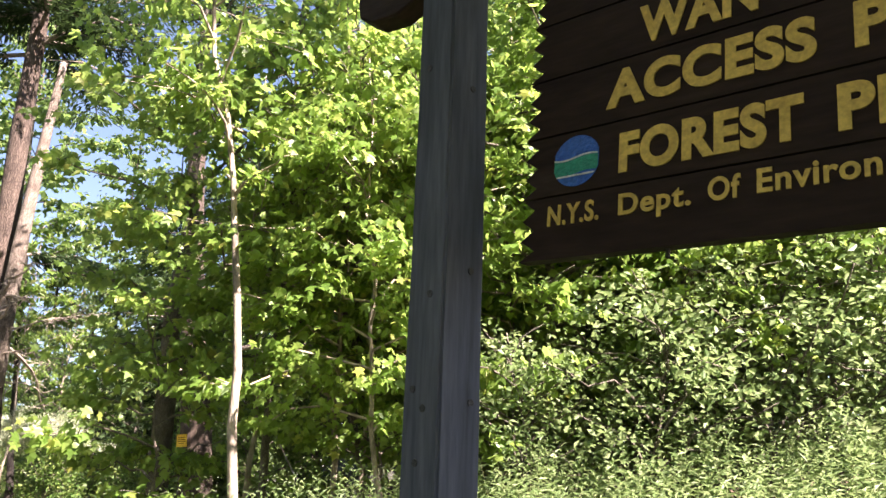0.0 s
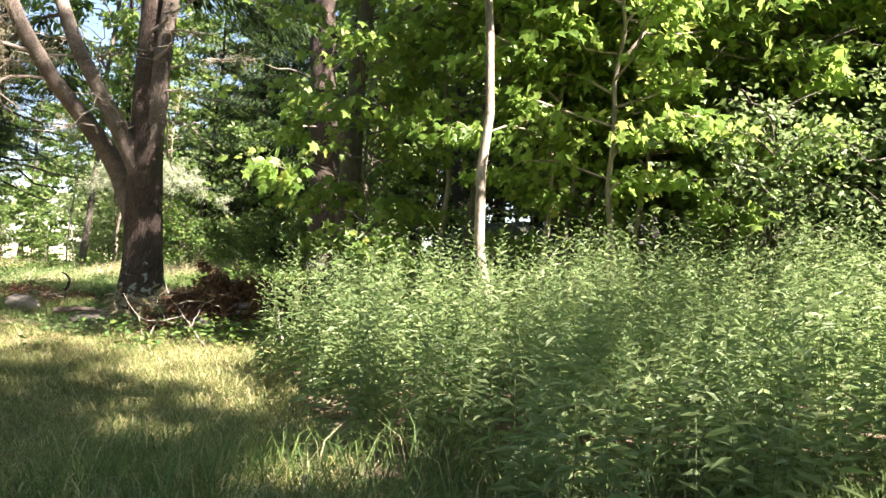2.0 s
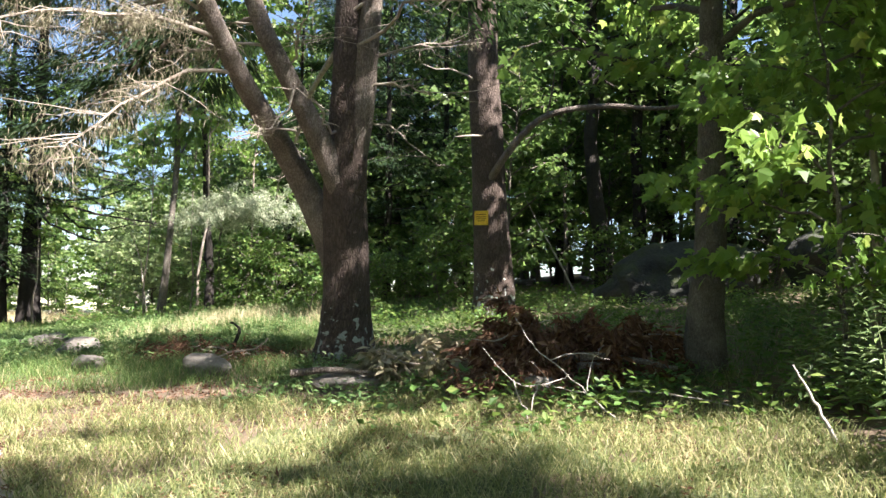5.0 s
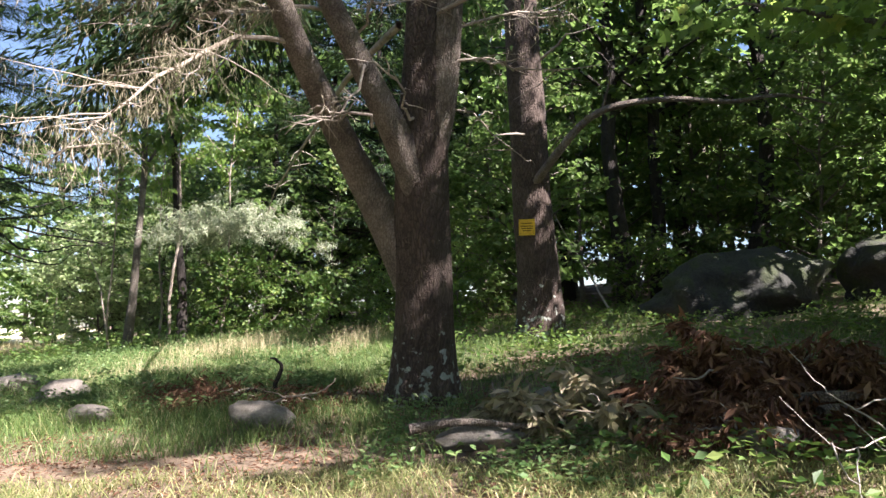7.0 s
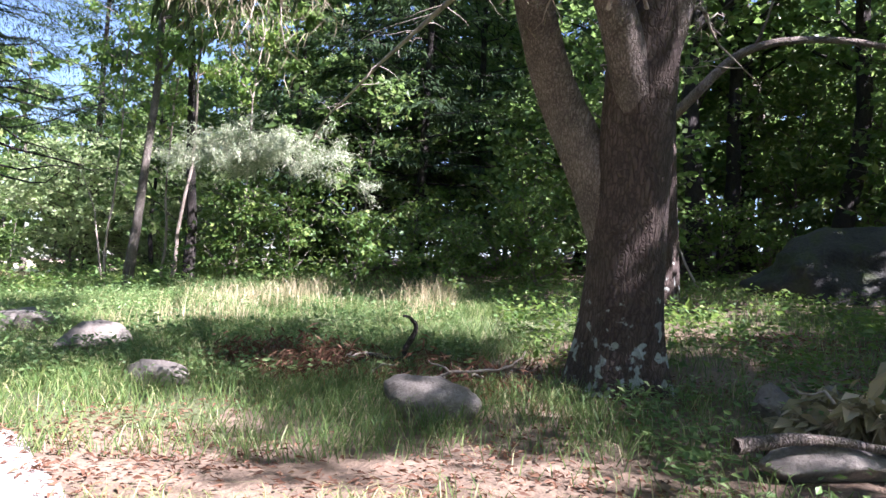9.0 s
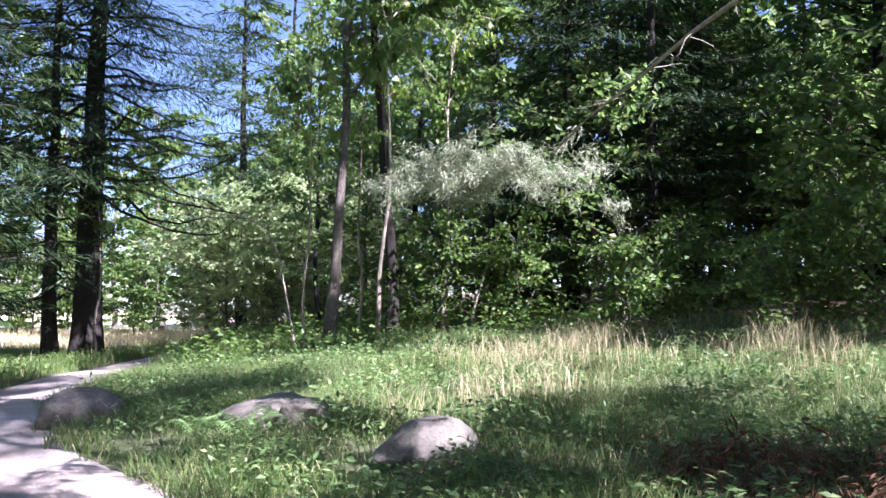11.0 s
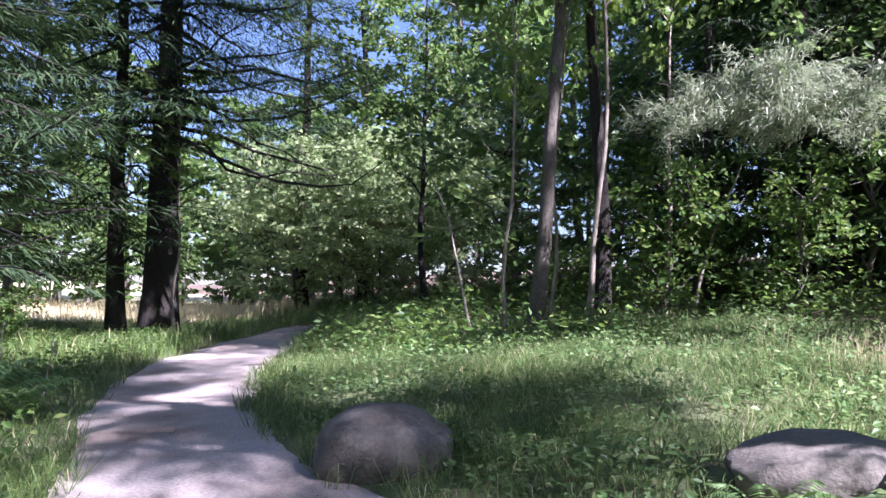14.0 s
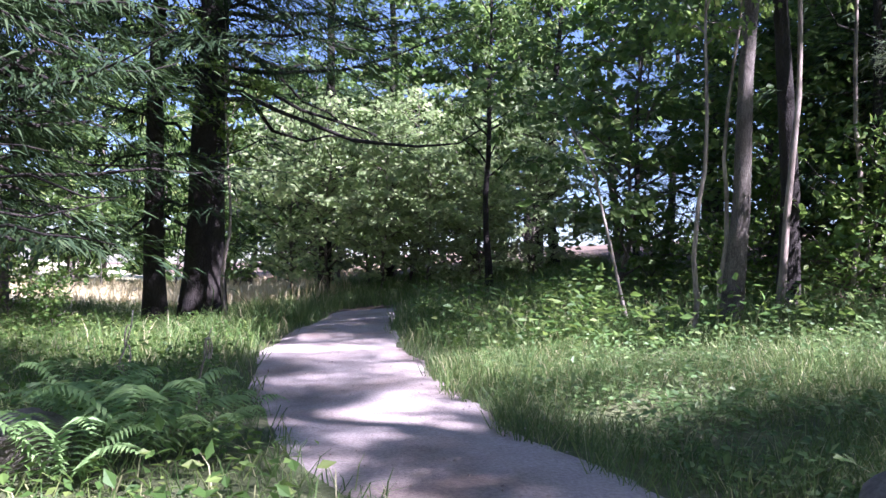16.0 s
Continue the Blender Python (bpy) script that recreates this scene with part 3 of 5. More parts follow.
for start, end, r0, sag, twigs, tuft, spread in (
        ((-1.4, -1.35, 4.1), (-3.5, -3.4, 3.55), 0.035, 0.25, 46, 260, 0.8), ((-1.3, -1.1, 3.75), (-2.9, -2.75, 2.15), 0.03, 0.3, 44, 220, 0.65),
        ((-1.5, -1.6, 4.4), (-2.6, -2.4, 4.6), 0.03, 0.1, 36, 200, 0.7), ((-1.65, -1.9, 5.0), (-3.8, -3.2, 4.7), 0.03, 0.3, 42, 260, 0.9),
        ((-0.5, -0.9, 2.9), (-1.35, -1.2, 2.75), 0.02, 0.1, 5, 0, 0.4), ((0.1, -0.4, 3.7), (1.5, -0.6, 3.6), 0.025, 0.12, 16, 0, 0.5),
        ((0.15, -0.45, 4.3), (1.75, -2.0, 4.3), 0.03, 0.15, 18, 0, 0.5), ((0.1, -0.4, 3.3), (1.2, 0.3, 2.8), 0.022, 0.1, 12, 20, 0.5),
        ((0.1, -0.5, 4.8), (1.3, -1.3, 5.1), 0.03, 0.1, 16, 0, 0.5), ((-0.6, -0.8, 3.6), (-1.0, -1.3, 3.0), 0.02, 0.0, 12, 30, 0.35),
        ((-0.1, -0.5, 3.1), (-0.5, -1.3, 3.5), 0.02, 0.0, 10, 0, 0.4), ((-1.0, -0.9, 4.5), (-2.2, -0.2, 4.4), 0.025, 0.1, 18, 30, 0.6),
        ((-1.6, -1.8, 4.6), (-3.3, -1.2, 4.1), 0.028, 0.2, 40, 220, 0.8), ((-1.7, -2.1, 5.3), (-3.1, -3.9, 4.4), 0.028, 0.2, 40, 220, 0.8), ((-0.9, -0.8, 4.2), (-2.4, -1.9, 3.6), 0.024, 0.1, 34, 140, 0.6),
        ((0.1, -0.4, 4.0), (1.7, 0.1, 4.5), 0.024, 0.1, 24, 60, 0.6), ((-0.7, -0.7, 3.9), (-0.2, -1.5, 4.7), 0.02, 0.0, 20, 40, 0.5),
        ((-0.3, 0.1, 4.4), (-4.0, 8.6, 3.4), 0.05, 0.35, 26, 0, 0.7)):
    dead_bough(start, end, r0, sag, twigs, tuft, spread)
twig_at, twig_to = np.concatenate(twig_at), np.concatenate(twig_to)
child("withered_needles", leaves("withered_needles", twig_at, twig_to, rng.uniform(0.06, 0.17, len(twig_at)), 0.007, M_TAN_NEEDLE, "lance"), pine, "hanging tan withered needles")
# needles of the low bough; their pale colour stands for sun on them
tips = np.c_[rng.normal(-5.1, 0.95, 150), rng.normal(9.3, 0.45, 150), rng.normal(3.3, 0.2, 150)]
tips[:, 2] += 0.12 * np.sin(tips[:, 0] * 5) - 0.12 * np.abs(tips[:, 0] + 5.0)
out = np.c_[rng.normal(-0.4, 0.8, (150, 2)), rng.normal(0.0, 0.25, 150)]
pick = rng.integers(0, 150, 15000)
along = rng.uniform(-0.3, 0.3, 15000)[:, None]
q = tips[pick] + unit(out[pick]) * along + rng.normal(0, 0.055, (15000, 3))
child("bough_needles", leaves("bough_needles", q, unit(out[pick]) + rng.normal(0, 0.55, (15000, 3)), rng.uniform(0.08, 0.18, 15000), 0.016, M_SUNLIT_NEEDLE, "lance"), pine, "grey-green needles on a long low bough, paled for sunlight")
lines, at, ahead = [], [], []
for start, end, tufts in (((-1.6, -1.8, 4.8), (-4.6, -2.6, 3.9), 1000), ((-1.7, -2.0, 5.2), (-4.2, -4.2, 4.6), 1000), ((-1.5, -1.6, 4.4), (-3.9, -1.4, 2.9), 1000), ((-1.2, -1.0, 4.9), (-4.4, 0.4, 4.0), 1000),
                          ((-1.8, -2.2, 6.0), (-4.0, -1.8, 5.6), 1000), ((-1.0, -0.9, 4.6), (-3.2, 1.8, 4.2), 1000), ((0.1, -0.3, 5.6), (2.4, 1.0, 5.4), 1000), ((-1.9, -2.3, 6.4), (-4.6, -4.0, 5.9), 1000)):
    p = wander(start, end, 7, 0.1, 0.15)
    lines.append((p, np.linspace(0.04, 0.006, 7), 5))
    q, d = needle_spray(p, tufts, 0.38, 0.2, 0.3)
    at.append(q)
    ahead.append(d)
for k in range(46):
    z, a = rng.uniform(9.5, 20), rng.uniform(0, 6.283)
    ln = rng.uniform(1.8, 4.4) * (1.15 - (z - 9) / 15)
    p = wander((0.1, -0.4, z), (0.1 + math.cos(a) * ln, -0.4 + math.sin(a) * ln, z + rng.uniform(-0.2, 0.6)), 7, 0.12)
    lines.append((p, np.linspace(0.05, 0.008, 7), 5))
    q, d = needle_spray(p, 820, 0.36, 0.2, 0.1)
    at.append(q)
    ahead.append(d)
tagged(child("branchwork", tubes("branchwork", lines, M_PINE_UP), pine), kind="stuff")
at, ahead = np.concatenate(at), np.concatenate(ahead)
child("crown", leaves("crown", at, ahead, rng.uniform(0.13, 0.26, len(at)), 0.042, M_NEEDLE, "lance"), pine)

# the second pine, with the posted tag
QX, QY = -6.02, 19.12
QZ = gz(QX, QY)
pine_2 = thing("tall_pine", Matrix.Translation((QX, QY, QZ)), "tall straight pine, reddish-brown bark, one long crooked bare limb", "pine tree")
child("trunk", tubes("trunk", [pine_trunk([(0, 0, -0.25), (0, 0, 0.2), (-0.04, 0, 1.5), (-0.14, -0.05, 3), (-0.3, -0.4, 5.6), (-0.4, -0.5, 10), (-0.4, -0.5, 17)], [0.46, 0.43, 0.37, 0.34, 0.30, 0.2, 0.04], 0.22, 28, 2.0)], M_PINE), pine_2)
elbow = spline([(-0.1, -0.25, 2.75), (0.25, -0.7, 3.2), (0.75, -0.85, 3.75), (1.3, -1.0, 3.98), (2.2, -1.1, 4.05), (3.1, -1.15, 3.98), (4.0, -1.1, 4.1), (4.9, -0.9, 4.0)], 5)
sub = [(elbow, np.linspace(0.085, 0.02, len(elbow)), 9), (spline([(1.0, -0.9, 3.87), (1.1, -1.1, 4.3), (1.15, -1.2, 4.75)], 4), np.linspace(0.03, 0.008, 9), 6)]
sub += [(wander(elbow[k], elbow[k] + np.array([rng.uniform(0, 0.5), rng.normal(0, 0.2), rng.uniform(-0.15, 0.35)]), 5, 0.03), np.linspace(0.012, 0.003, 5), 4) for k in rng.integers(12, 35, 12)]
child("limb", tubes("limb", sub, M_PINE_UP), pine_2, "long crooked bare limb")
for a, b in (((-0.15, -0.3, 3.55), (-0.9, -0.9, 3.35)), ((-0.2, -0.3, 4.6), (-1.4, -1.1, 4.9)), ((-0.1, -0.3, 4.9), (0.9, -0.9, 5.4))):
    child("dead_bough", tubes("dead_bough", [(wander(a, b, 7, 0.06, 0.15), np.linspace(0.03, 0.006, 7), 6)], M_DEAD), pine_2)
lines, at, ahead = [], [], []
for k in range(30):
    z, a = rng.uniform(13, 17), rng.uniform(0, 6.283)
    ln = rng.uniform(1.5, 3.6) * (1.15 - (z - 7) / 14)
    p = wander((-0.35, -0.45, z), (-0.35 + math.cos(a) * ln, -0.45 + math.sin(a) * ln, z + rng.uniform(-0.2, 0.5)), 7, 0.1)
    lines.append((p, np.linspace(0.045, 0.008, 7), 5))
    q, d = needle_spray(p, 150, 0.4, 0.2, 0.1)
    at.append(q)
    ahead.append(d)
tagged(child("branchwork", tubes("branchwork", lines, M_PINE_UP), pine_2), kind="stuff")
at, ahead = np.concatenate(at), np.concatenate(ahead)
child("crown", leaves("crown", at, ahead, rng.uniform(0.15, 0.32, len(at)), 0.045, M_NEEDLE, "lance"), pine_2)

streams[0] = 300
# woodland: one tree of each kind, then copies
maple = broadleaf("maple_sapling", "slender young maple with pale bark and bright green lobed leaves", "maple", stand(-1.62, 10.4, 20), 8.0, 0.06, 2.3, 2.1, 28, 3700, 0.14, M_MAPLE, M_GREY_BARK, "maple", 0.25, "young maples")
maple_2 = broadleaf("maple_sapling", "slender young maple with pale bark and bright green lobed leaves", "maple", stand(-0.68, 9.75, 80), 7.2, 0.045, 1.9, 1.9, 26, 3400, 0.135, M_MAPLE, M_BIRCH, "maple", 0.2, "young maples")
pale = broadleaf("pale_barked_tree", "thin crooked tree with pale tan bark and a sparse leafy crown", "tree", stand(-1.2, 8.42, 0, 1, 1, 0.05, (4, -6)), 9.0, 0.058, 4.2, 1.9, 16, 1500, 0.13, M_MAPLE, M_BIRCH, "maple", 0.3, "young maples", 0.03)
maple_bush = broadleaf("maple_shrub", "low young maple with broad bright lobed leaves", "maple", stand(-2.7, 9.9, 0), 3.6, 0.03, 0.8, 1.5, 18, 1200, 0.145, M_MAPLE, M_GREY_BARK, "maple", 0.25, "young maples", 0.15)
for x, y, turn, size in ((-0.2, 10.3, 60, 0.9), (1.3, 10.0, 120, 1.1), (2.3, 10.7, 200, 1.2), (3.4, 10.0, 250, 1.0), (4.7, 10.5, 300, 1.2), (5.9, 10.4, 20, 1.1), (7.2, 10.8, 160, 1.2), (0.9, 11.6, 310, 1.5), (3.1, 11.6, 130, 1.6)):
    copy_thing(maple_bush, stand(x, y, turn, size))
for x, y, turn, size in ((-0.4, 10.9, 330, 1.05), (1.7, 10.2, 45, 1.1), (3.3, 10.8, 215, 1.15), (5.0, 11.6, 75, 1.2), (3.4, 9.2, 140, 0.75), (4.6, 9.4, 70, 0.8)):
    copy_thing(maple, stand(x, y, turn, size))
copy_thing(maple_2, stand(-0.15, 8.95, 15, 0.85))
edge_tree = broadleaf("edge_tree", "tall grey-barked tree with a high thin crown", "tree", stand(-3.5, 11.45, 40), 10, 0.175, 2.7, 2.7, 24, 3200, 0.15, M_MAPLE, M_GREY_BARK, "maple", 0.2, "woodland trees", 0.02)
oak = broadleaf("woodland_tree", "tall woodland tree with dense green leaves", "tree", stand(2.5, 16, 10), 15, 0.17, 2.6, 4.0, 34, 8000, 0.27, M_LEAF, M_GREY_BARK, twig_step=4)
oak_2 = broadleaf("woodland_tree", "tall woodland tree with dense green leaves", "tree", stand(-1.0, 27.2, 70), 16, 0.2, 4.2, 4.2, 32, 5000, 0.26, M_LEAF, M_DARK_BARK, twig_step=4)
oak_3 = broadleaf("woodland_tree", "tall woodland tree with dense green leaves", "tree", stand(-16.0, 24.85, 10, 1, 1.6, 0.05), 13, 0.10, 2.8, 3.0, 30, 5000, 0.2, M_LEAF, M_GREY_BARK, "leaf", 0.25)
bush = broadleaf("undergrowth_shrub", "leafy green shrub at the wood's edge", "shrub", stand(1.2, 11.3, 0), 2.3, 0.02, 0.15, 1.2, 16, 1300, 0.125, M_UNDER, M_GREY_BARK, "leaf", 0.6, "undergrowth shrubs", 0.3, 6)
bush_2 = broadleaf("undergrowth_shrub", "leafy green shrub at the wood's edge", "shrub", stand(-12.8, 27.5, 0), 1.5, 0.015, 0.1, 1.0, 16, 1100, 0.11, M_UNDER, M_GREY_BARK, "leaf", 0.5, "undergrowth shrubs", 0.3, 6)
thicket = broadleaf("understory_tree", "bushy young understory tree with leaves down to the ground", "tree", stand(-13.2, 29.5, 0), 5.0, 0.04, 0.35, 2.0, 30, 3000, 0.16, M_LEAF, M_GREY_BARK, "leaf", 0.3, "understory trees", 0.2, 5)
far_tree = broadleaf("far_tree", "leafy tree at the far side of the meadow", "tree", stand(-30.0, 66.0, 0), 13.0, 0.16, 0.8, 4.4, 16, 1600, 0.58, M_LEAF, M_GREY_BARK, "leaf", 0.3, "trees beyond the meadow", 0.12, 40)
dark_pine = conifer("dark_conifer", "dark conifer with level drooping boughs", stand(-9.5, 33, 0), 16, 0.2, 1.5, 3.4, 64, 11000, M_NEEDLE, M_DARK_BARK, 1.6, "woodland conifers", 0.30)
trail_pine = conifer("trailside_conifer", "large dark conifer beside the trail, level boughs over the path", stand(-24.15, 30.8, 30), 19, 0.39, 4.4, 6.2, 110, 80000, M_NEEDLE, M_DARK_BARK, 5.0, "trailside conifers", 0.23)
hemlock = conifer("shaded_hemlock", "dark hemlock with a bare lower stem and dense level sprays", stand(-11.2, 27.6, 0), 12.5, 0.15, 1.3, 3.6, 66, 17000, M_NEEDLE, M_DARK_BARK, 1.4, "woodland conifers", 0.26)
copy_thing(hemlock, stand(-9.6, 26.4, 150, 0.95))
copy_thing(dark_pine, stand(-24.85, 30.3, 120, 1.0, 1.0, 0.05, (0, 3)))

for x, y, turn, size, lean in ((0.52, 10.5, 200, 1.0, 0), (0.15, 11.4, 300, 0.9, 1), (1.05, 12.2, 40, 1.05, -1), (2.6, 9.9, 130, 0.95, 2), (4.2, 10.6, 10, 1.0, 0), (5.6, 9.6, 90, 0.9, 0), (3.3, 12.4, 170, 1.1, 0)):
    copy_thing(maple if turn % 40 else maple_2, stand(x, y, turn, size, 1, 0.05, (lean, 0)))
for x, y, turn, size, lean in ((-0.50, 10.45, 40, 0.62, 1), (0.17, 11.42, 110, 0.50, -1), (0.88, 11.57, 180, 0.66, 0), (1.53, 12.34, 250, 0.55, 2), (-2.1, 10.9, 90, 0.8, 0), (1.9, 10.9, 60, 0.85, -2), (-16.45, 24.75, 0, 0.55, 0), (-15.2, 25.4, 80, 0.8, 3), (-15.6, 26.2, 200, 0.6, -4), (-13.9, 26.0, 140, 0.7, 4), (-23.55, 30.1, 40, 0.7, -4)):
    copy_thing(pale, stand(x, y, turn, size, 1.45 if -18 < x < -13 or size < 0.7 and y < 12 else 1, 0.05, (lean, 0)))
for x, y, turn, size, tall in ((-3.2, 24.6, 40, 1.15, 1), (-2.2, 25.6, 100, 1.0, 1), (-0.2, 24.5, 170, 1.1, 1), (2.2, 17.6, 20, 0.8, 1), (-11.5, 30.7, 60, 0.62, 1), (-8.4, 28.9, 200, 0.75, 1), (-4.3, 28.3, 300, 0.9, 1), (-18.4, 33.8, 30, 0.4, 1.6)):
    copy_thing(oak_2, stand(x, y, turn, size, tall))
for x, y, turn, size in ((-26.9, 24.6, 10, 1.05), (-30.5, 33.5, 20, 1.0), (-30.5, 31.0, 100, 1.15), (-29.0, 28.4, 210, 1.1)):
    copy_thing(dark_pine, stand(x, y, turn, size))
copy_thing(hemlock, stand(-25.9, 26.3, 40, 1.15))
copy_thing(oak_3, stand(-14.0, 32.0, 75, 0.65, 1.0))
copy_thing(oak_2, stand(-7.8, 33.4, 10, 0.95))
copy_thing(dark_pine, stand(-23.4, 41.0, 75, 1.1))
copy_thing(oak_2, stand(-21.6, 42.5, 160, 1.0))
copy_thing(oak, stand(-18.2, 43.0, 250, 1.0))
copy_thing(hemlock, stand(-28.0, 29.5, 140, 1.2))
copy_thing(oak, stand(-31.5, 36.5, 140, 0.9))
canopy_tree = broadleaf("canopy_tree", "tall slender tree with a dense high crown", "tree", stand(-14.9, 25.8, 0), 22, 0.11, 6.5, 3.4, 34, 6500, 0.28, M_LEAF, M_DARK_BARK, bend=0.03, twig_step=6)
copy_thing(canopy_tree, stand(-12.9, 27.2, 260, 0.75))
# unseen trees added behind the walker to shade the trail head and the trail
for x, y, turn, size in ((4.0, -2.6, 0, 1.0), (7.6, -2.6, 120, 1.2), (0.2, -4.0, 60, 0.95), (-4.0, -5.0, 200, 0.9), (11.5, -4.0, 20, 0.95), (4.9, -3.8, 250, 1.25), (7.4, -7.0, 310, 1.3), (-13.6, 8.2, 40, 1.1), (-17.0, 10.6, 170, 0.95)):
    copy_thing(oak, stand(x, y, turn, size))

# added out of view so that its high crown shades the great pine's foot
high_tree = broadleaf("shade_tree", "unseen tall tree with a high open crown, added for shade", "tree", stand(6.5, 5.1, 0), 21, 0.2, 14.0, 2.3, 26, 2000, 0.26, M_LEAF, M_GREY_BARK, twig_step=6)
# unseen trees added on the walker's other side to hold back skylight
for k, (s_, u_) in enumerate(((-9, -5.5), (-5, -7.5), (-1, -5.2), (3.5, -6.8), (8, -5.4), (12, -7.6), (16, -5.6), (20, -7.2), (24, -6.0), (29, -7.5), (6, -11), (14, -11.5), (22, -11), (-3, -11.5))):
    copy_thing((oak, oak_2, oak)[k % 3], stand(-7.4 - 0.76 * s_ + 0.65 * u_, 5.2 + 0.65 * s_ + 0.76 * u_, 77 * k, 0.95 + 0.05 * (k % 4)))

taken = [(-17.5, 36, 3.5), (-20.5, 38.5, 4), (-14.5, 33.5, 2.5), (-21, 32, 4), (-7.85, 14.0, 3.5), (-6.02, 19.1, 2.5), (-2.0, 20.4, 2.6), (-3.38, 11.4, 1.6), (-1.6, 10.4, 1.2), (-16, 24.85, 1.4), (-24.15, 30.8, 3), (-11.5, 30.7, 1.8), (-8.4, 28.9, 1.8)]


def scatter(count, region, gap, kinds, smin, smax, seed):
    r = np.random.default_rng(seed)
    placed, tries = 0, 0
    while placed < count and tries < 6000:
        tries += 1
        s, u = r.uniform(*region[0]), r.uniform(*region[1])
        x, y = -7.4 - 0.76 * s + 0.65 * u, 5.2 + 0.65 * s + 0.76 * u
        if x > 5.5 - 0.4 * max(y - 12, 0) and y < 14 and u > 0:
            continue
        if x > -4.5 and y < 11.3 and u > 0:
            continue
        if 24 < s < 40 and 10 < u < 20 or gap > 2 and 12 < s < 25 and 13.5 < u < 20:
            continue
        if any((x - a) ** 2 + (y - b) ** 2 < max(gap, g) ** 2 for a, b, g in taken) or trail_gap(x, y) < 0.8:
            continue
        taken.append((x, y, gap))
        copy_thing(kinds[int(r.integers(len(kinds)))], stand(x, y, r.uniform(0, 360), r.uniform(smin, smax), r.uniform(0.9, 1.15)))
        placed += 1


# along the walk, across it: the wood's edge and depth
scatter(12, ((-16, -1), (9.5, 15)), 2.0, [maple, thicket, maple_2], 0.85, 1.1, 1)
scatter(12, ((-22, 8), (15.5, 30)), 2.6, [oak, oak_2, oak_3, oak_3], 0.6, 0.9, 2)
scatter(11, ((9, 30), (15.5, 24)), 2.4, [oak_3, dark_pine, oak_3, oak_2], 0.55, 0.8, 3)
scatter(12, ((10, 40), (24, 40)), 3.0, [far_tree, far_tree, dark_pine], 0.9, 1.3, 4)
scatter(20, ((-24, 12), (26, 42)), 2.6, [far_tree], 0.9, 1.3, 15)
scatter(40, ((56, 78), (-34, 46)), 3.0, [far_tree], 0.8, 1.5, 5)
scatter(12, ((-20, 60), (-26, -14)), 4.0, [far_tree], 0.9, 1.3, 6)
scatter(9, ((-12, -1), (8.8, 12)), 1.5, [thicket], 0.6, 0.95, 12)
scatter(9, ((9, 31), (12.5, 22)), 1.6, [thicket], 0.8, 1.2, 13)
scatter(16, ((-8, 10), (18, 29)), 1.7, [thicket], 0.9, 1.4, 14)
for x, y, turn, size in ((-21.5, 44, 0, 0.7), (-17.5, 47, 90, 0.8), (-18.6, 43.5, 30, 0.6), (-24.0, 47, 130, 0.65), (-25.5, 51, 200, 0.75), (-30, 56, 40, 0.9)):
    copy_thing(far_tree, stand(x, y, turn, size))
for k in range(26):
    copy_thing(far_tree, stand(-23.0 - 1.25 * k, 57.5 - 0.35 * k + 3.0 * (k % 3), 50 * k, 0.5 + 0.05 * (k % 4)))
# hedge that closes the far side of the meadow, and low growth deep in the wood
for k in range(26):
    copy_thing(far_tree, stand(-23.5 - 1.5 * k, 54.5 - 0.4 * k + 1.2 * (k % 2), 70 * k, 0.30 + 0.03 * (k % 4), 1.0, 0.5))
for x, y in ((-4.5, 30.5), (-2.5, 29.5), (-0.8, 27.5), (1.2, 26.5), (2.8, 25.0), (-6.5, 32.5), (4.4, 24.0)):
    copy_thing(far_tree, stand(x, y, 40 * x, 0.32, 1.0, 0.4))
# glade shrubs carry their sunlight in the pale leaf colour
glade_shrub = broadleaf("glade_shrub", "tall shrub at the glade, green leaves paled for sunlight", "shrub", stand(-21.3, 36.8, 0), 5.0, 0.04, 0.3, 2.1, 32, 3400, 0.17, M_SUNLIT_LEAF, M_GREY_BARK, "leaf", 0.35, "sunlit glade shrubs", 0.2, 5)
for x, y, turn, size in ((-22.8, 38.0, 90, 1.2), (-19.9, 36.2, 200, 0.8), (-18.6, 35.2, 40, 0.7), (-24.2, 40.0, 150, 1.25), (-20.6, 38.6, 260, 1.2), (-18.9, 37.4, 310, 1.0), (-17.2, 36.2, 20, 0.9), (-22.0, 40.8, 70, 1.35), (-19.4, 40.4, 120, 1.3), (-17.0, 39.0, 220, 1.3)):
    copy_thing(glade_shrub, stand(x, y, turn, size))
for x, y, turn, size in ((-3.0, 36.0, 0, 0.9), (-0.5, 34.0, 80, 0.9), (2.0, 32.0, 160, 0.9), (-5.5, 38.0, 240, 0.95), (4.5, 30.0, 300, 0.9), (0.0, 38.5, 30, 1.0), (-2.0, 31.5, 120, 0.7), (0.6, 29.5, 200, 0.7)):
    copy_thing(far_tree, stand(x, y, turn, size))
edge_shrub = broadleaf("edge_shrub", "bushy pale green shrub at the back of the weeds", "shrub", stand(2.6, 8.9, 0), 2.7, 0.025, 0.2, 1.3, 26, 3000, 0.085, M_WEED, M_GREY_BARK, "leaf", 0.45, "sunlit edge shrubs", 0.2, 5)
for x, y, turn, size in ((3.7, 8.6, 70, 1.0), (4.7, 8.9, 190, 1.15), (5.7, 8.6, 250, 1.05), (6.8, 8.8, 20, 1.2), (1.5, 9.2, 310, 0.9), (3.2, 9.7, 130, 1.35), (5.2, 9.8, 40, 1.4)):
    copy_thing(edge_shrub, stand(x, y, turn, size))
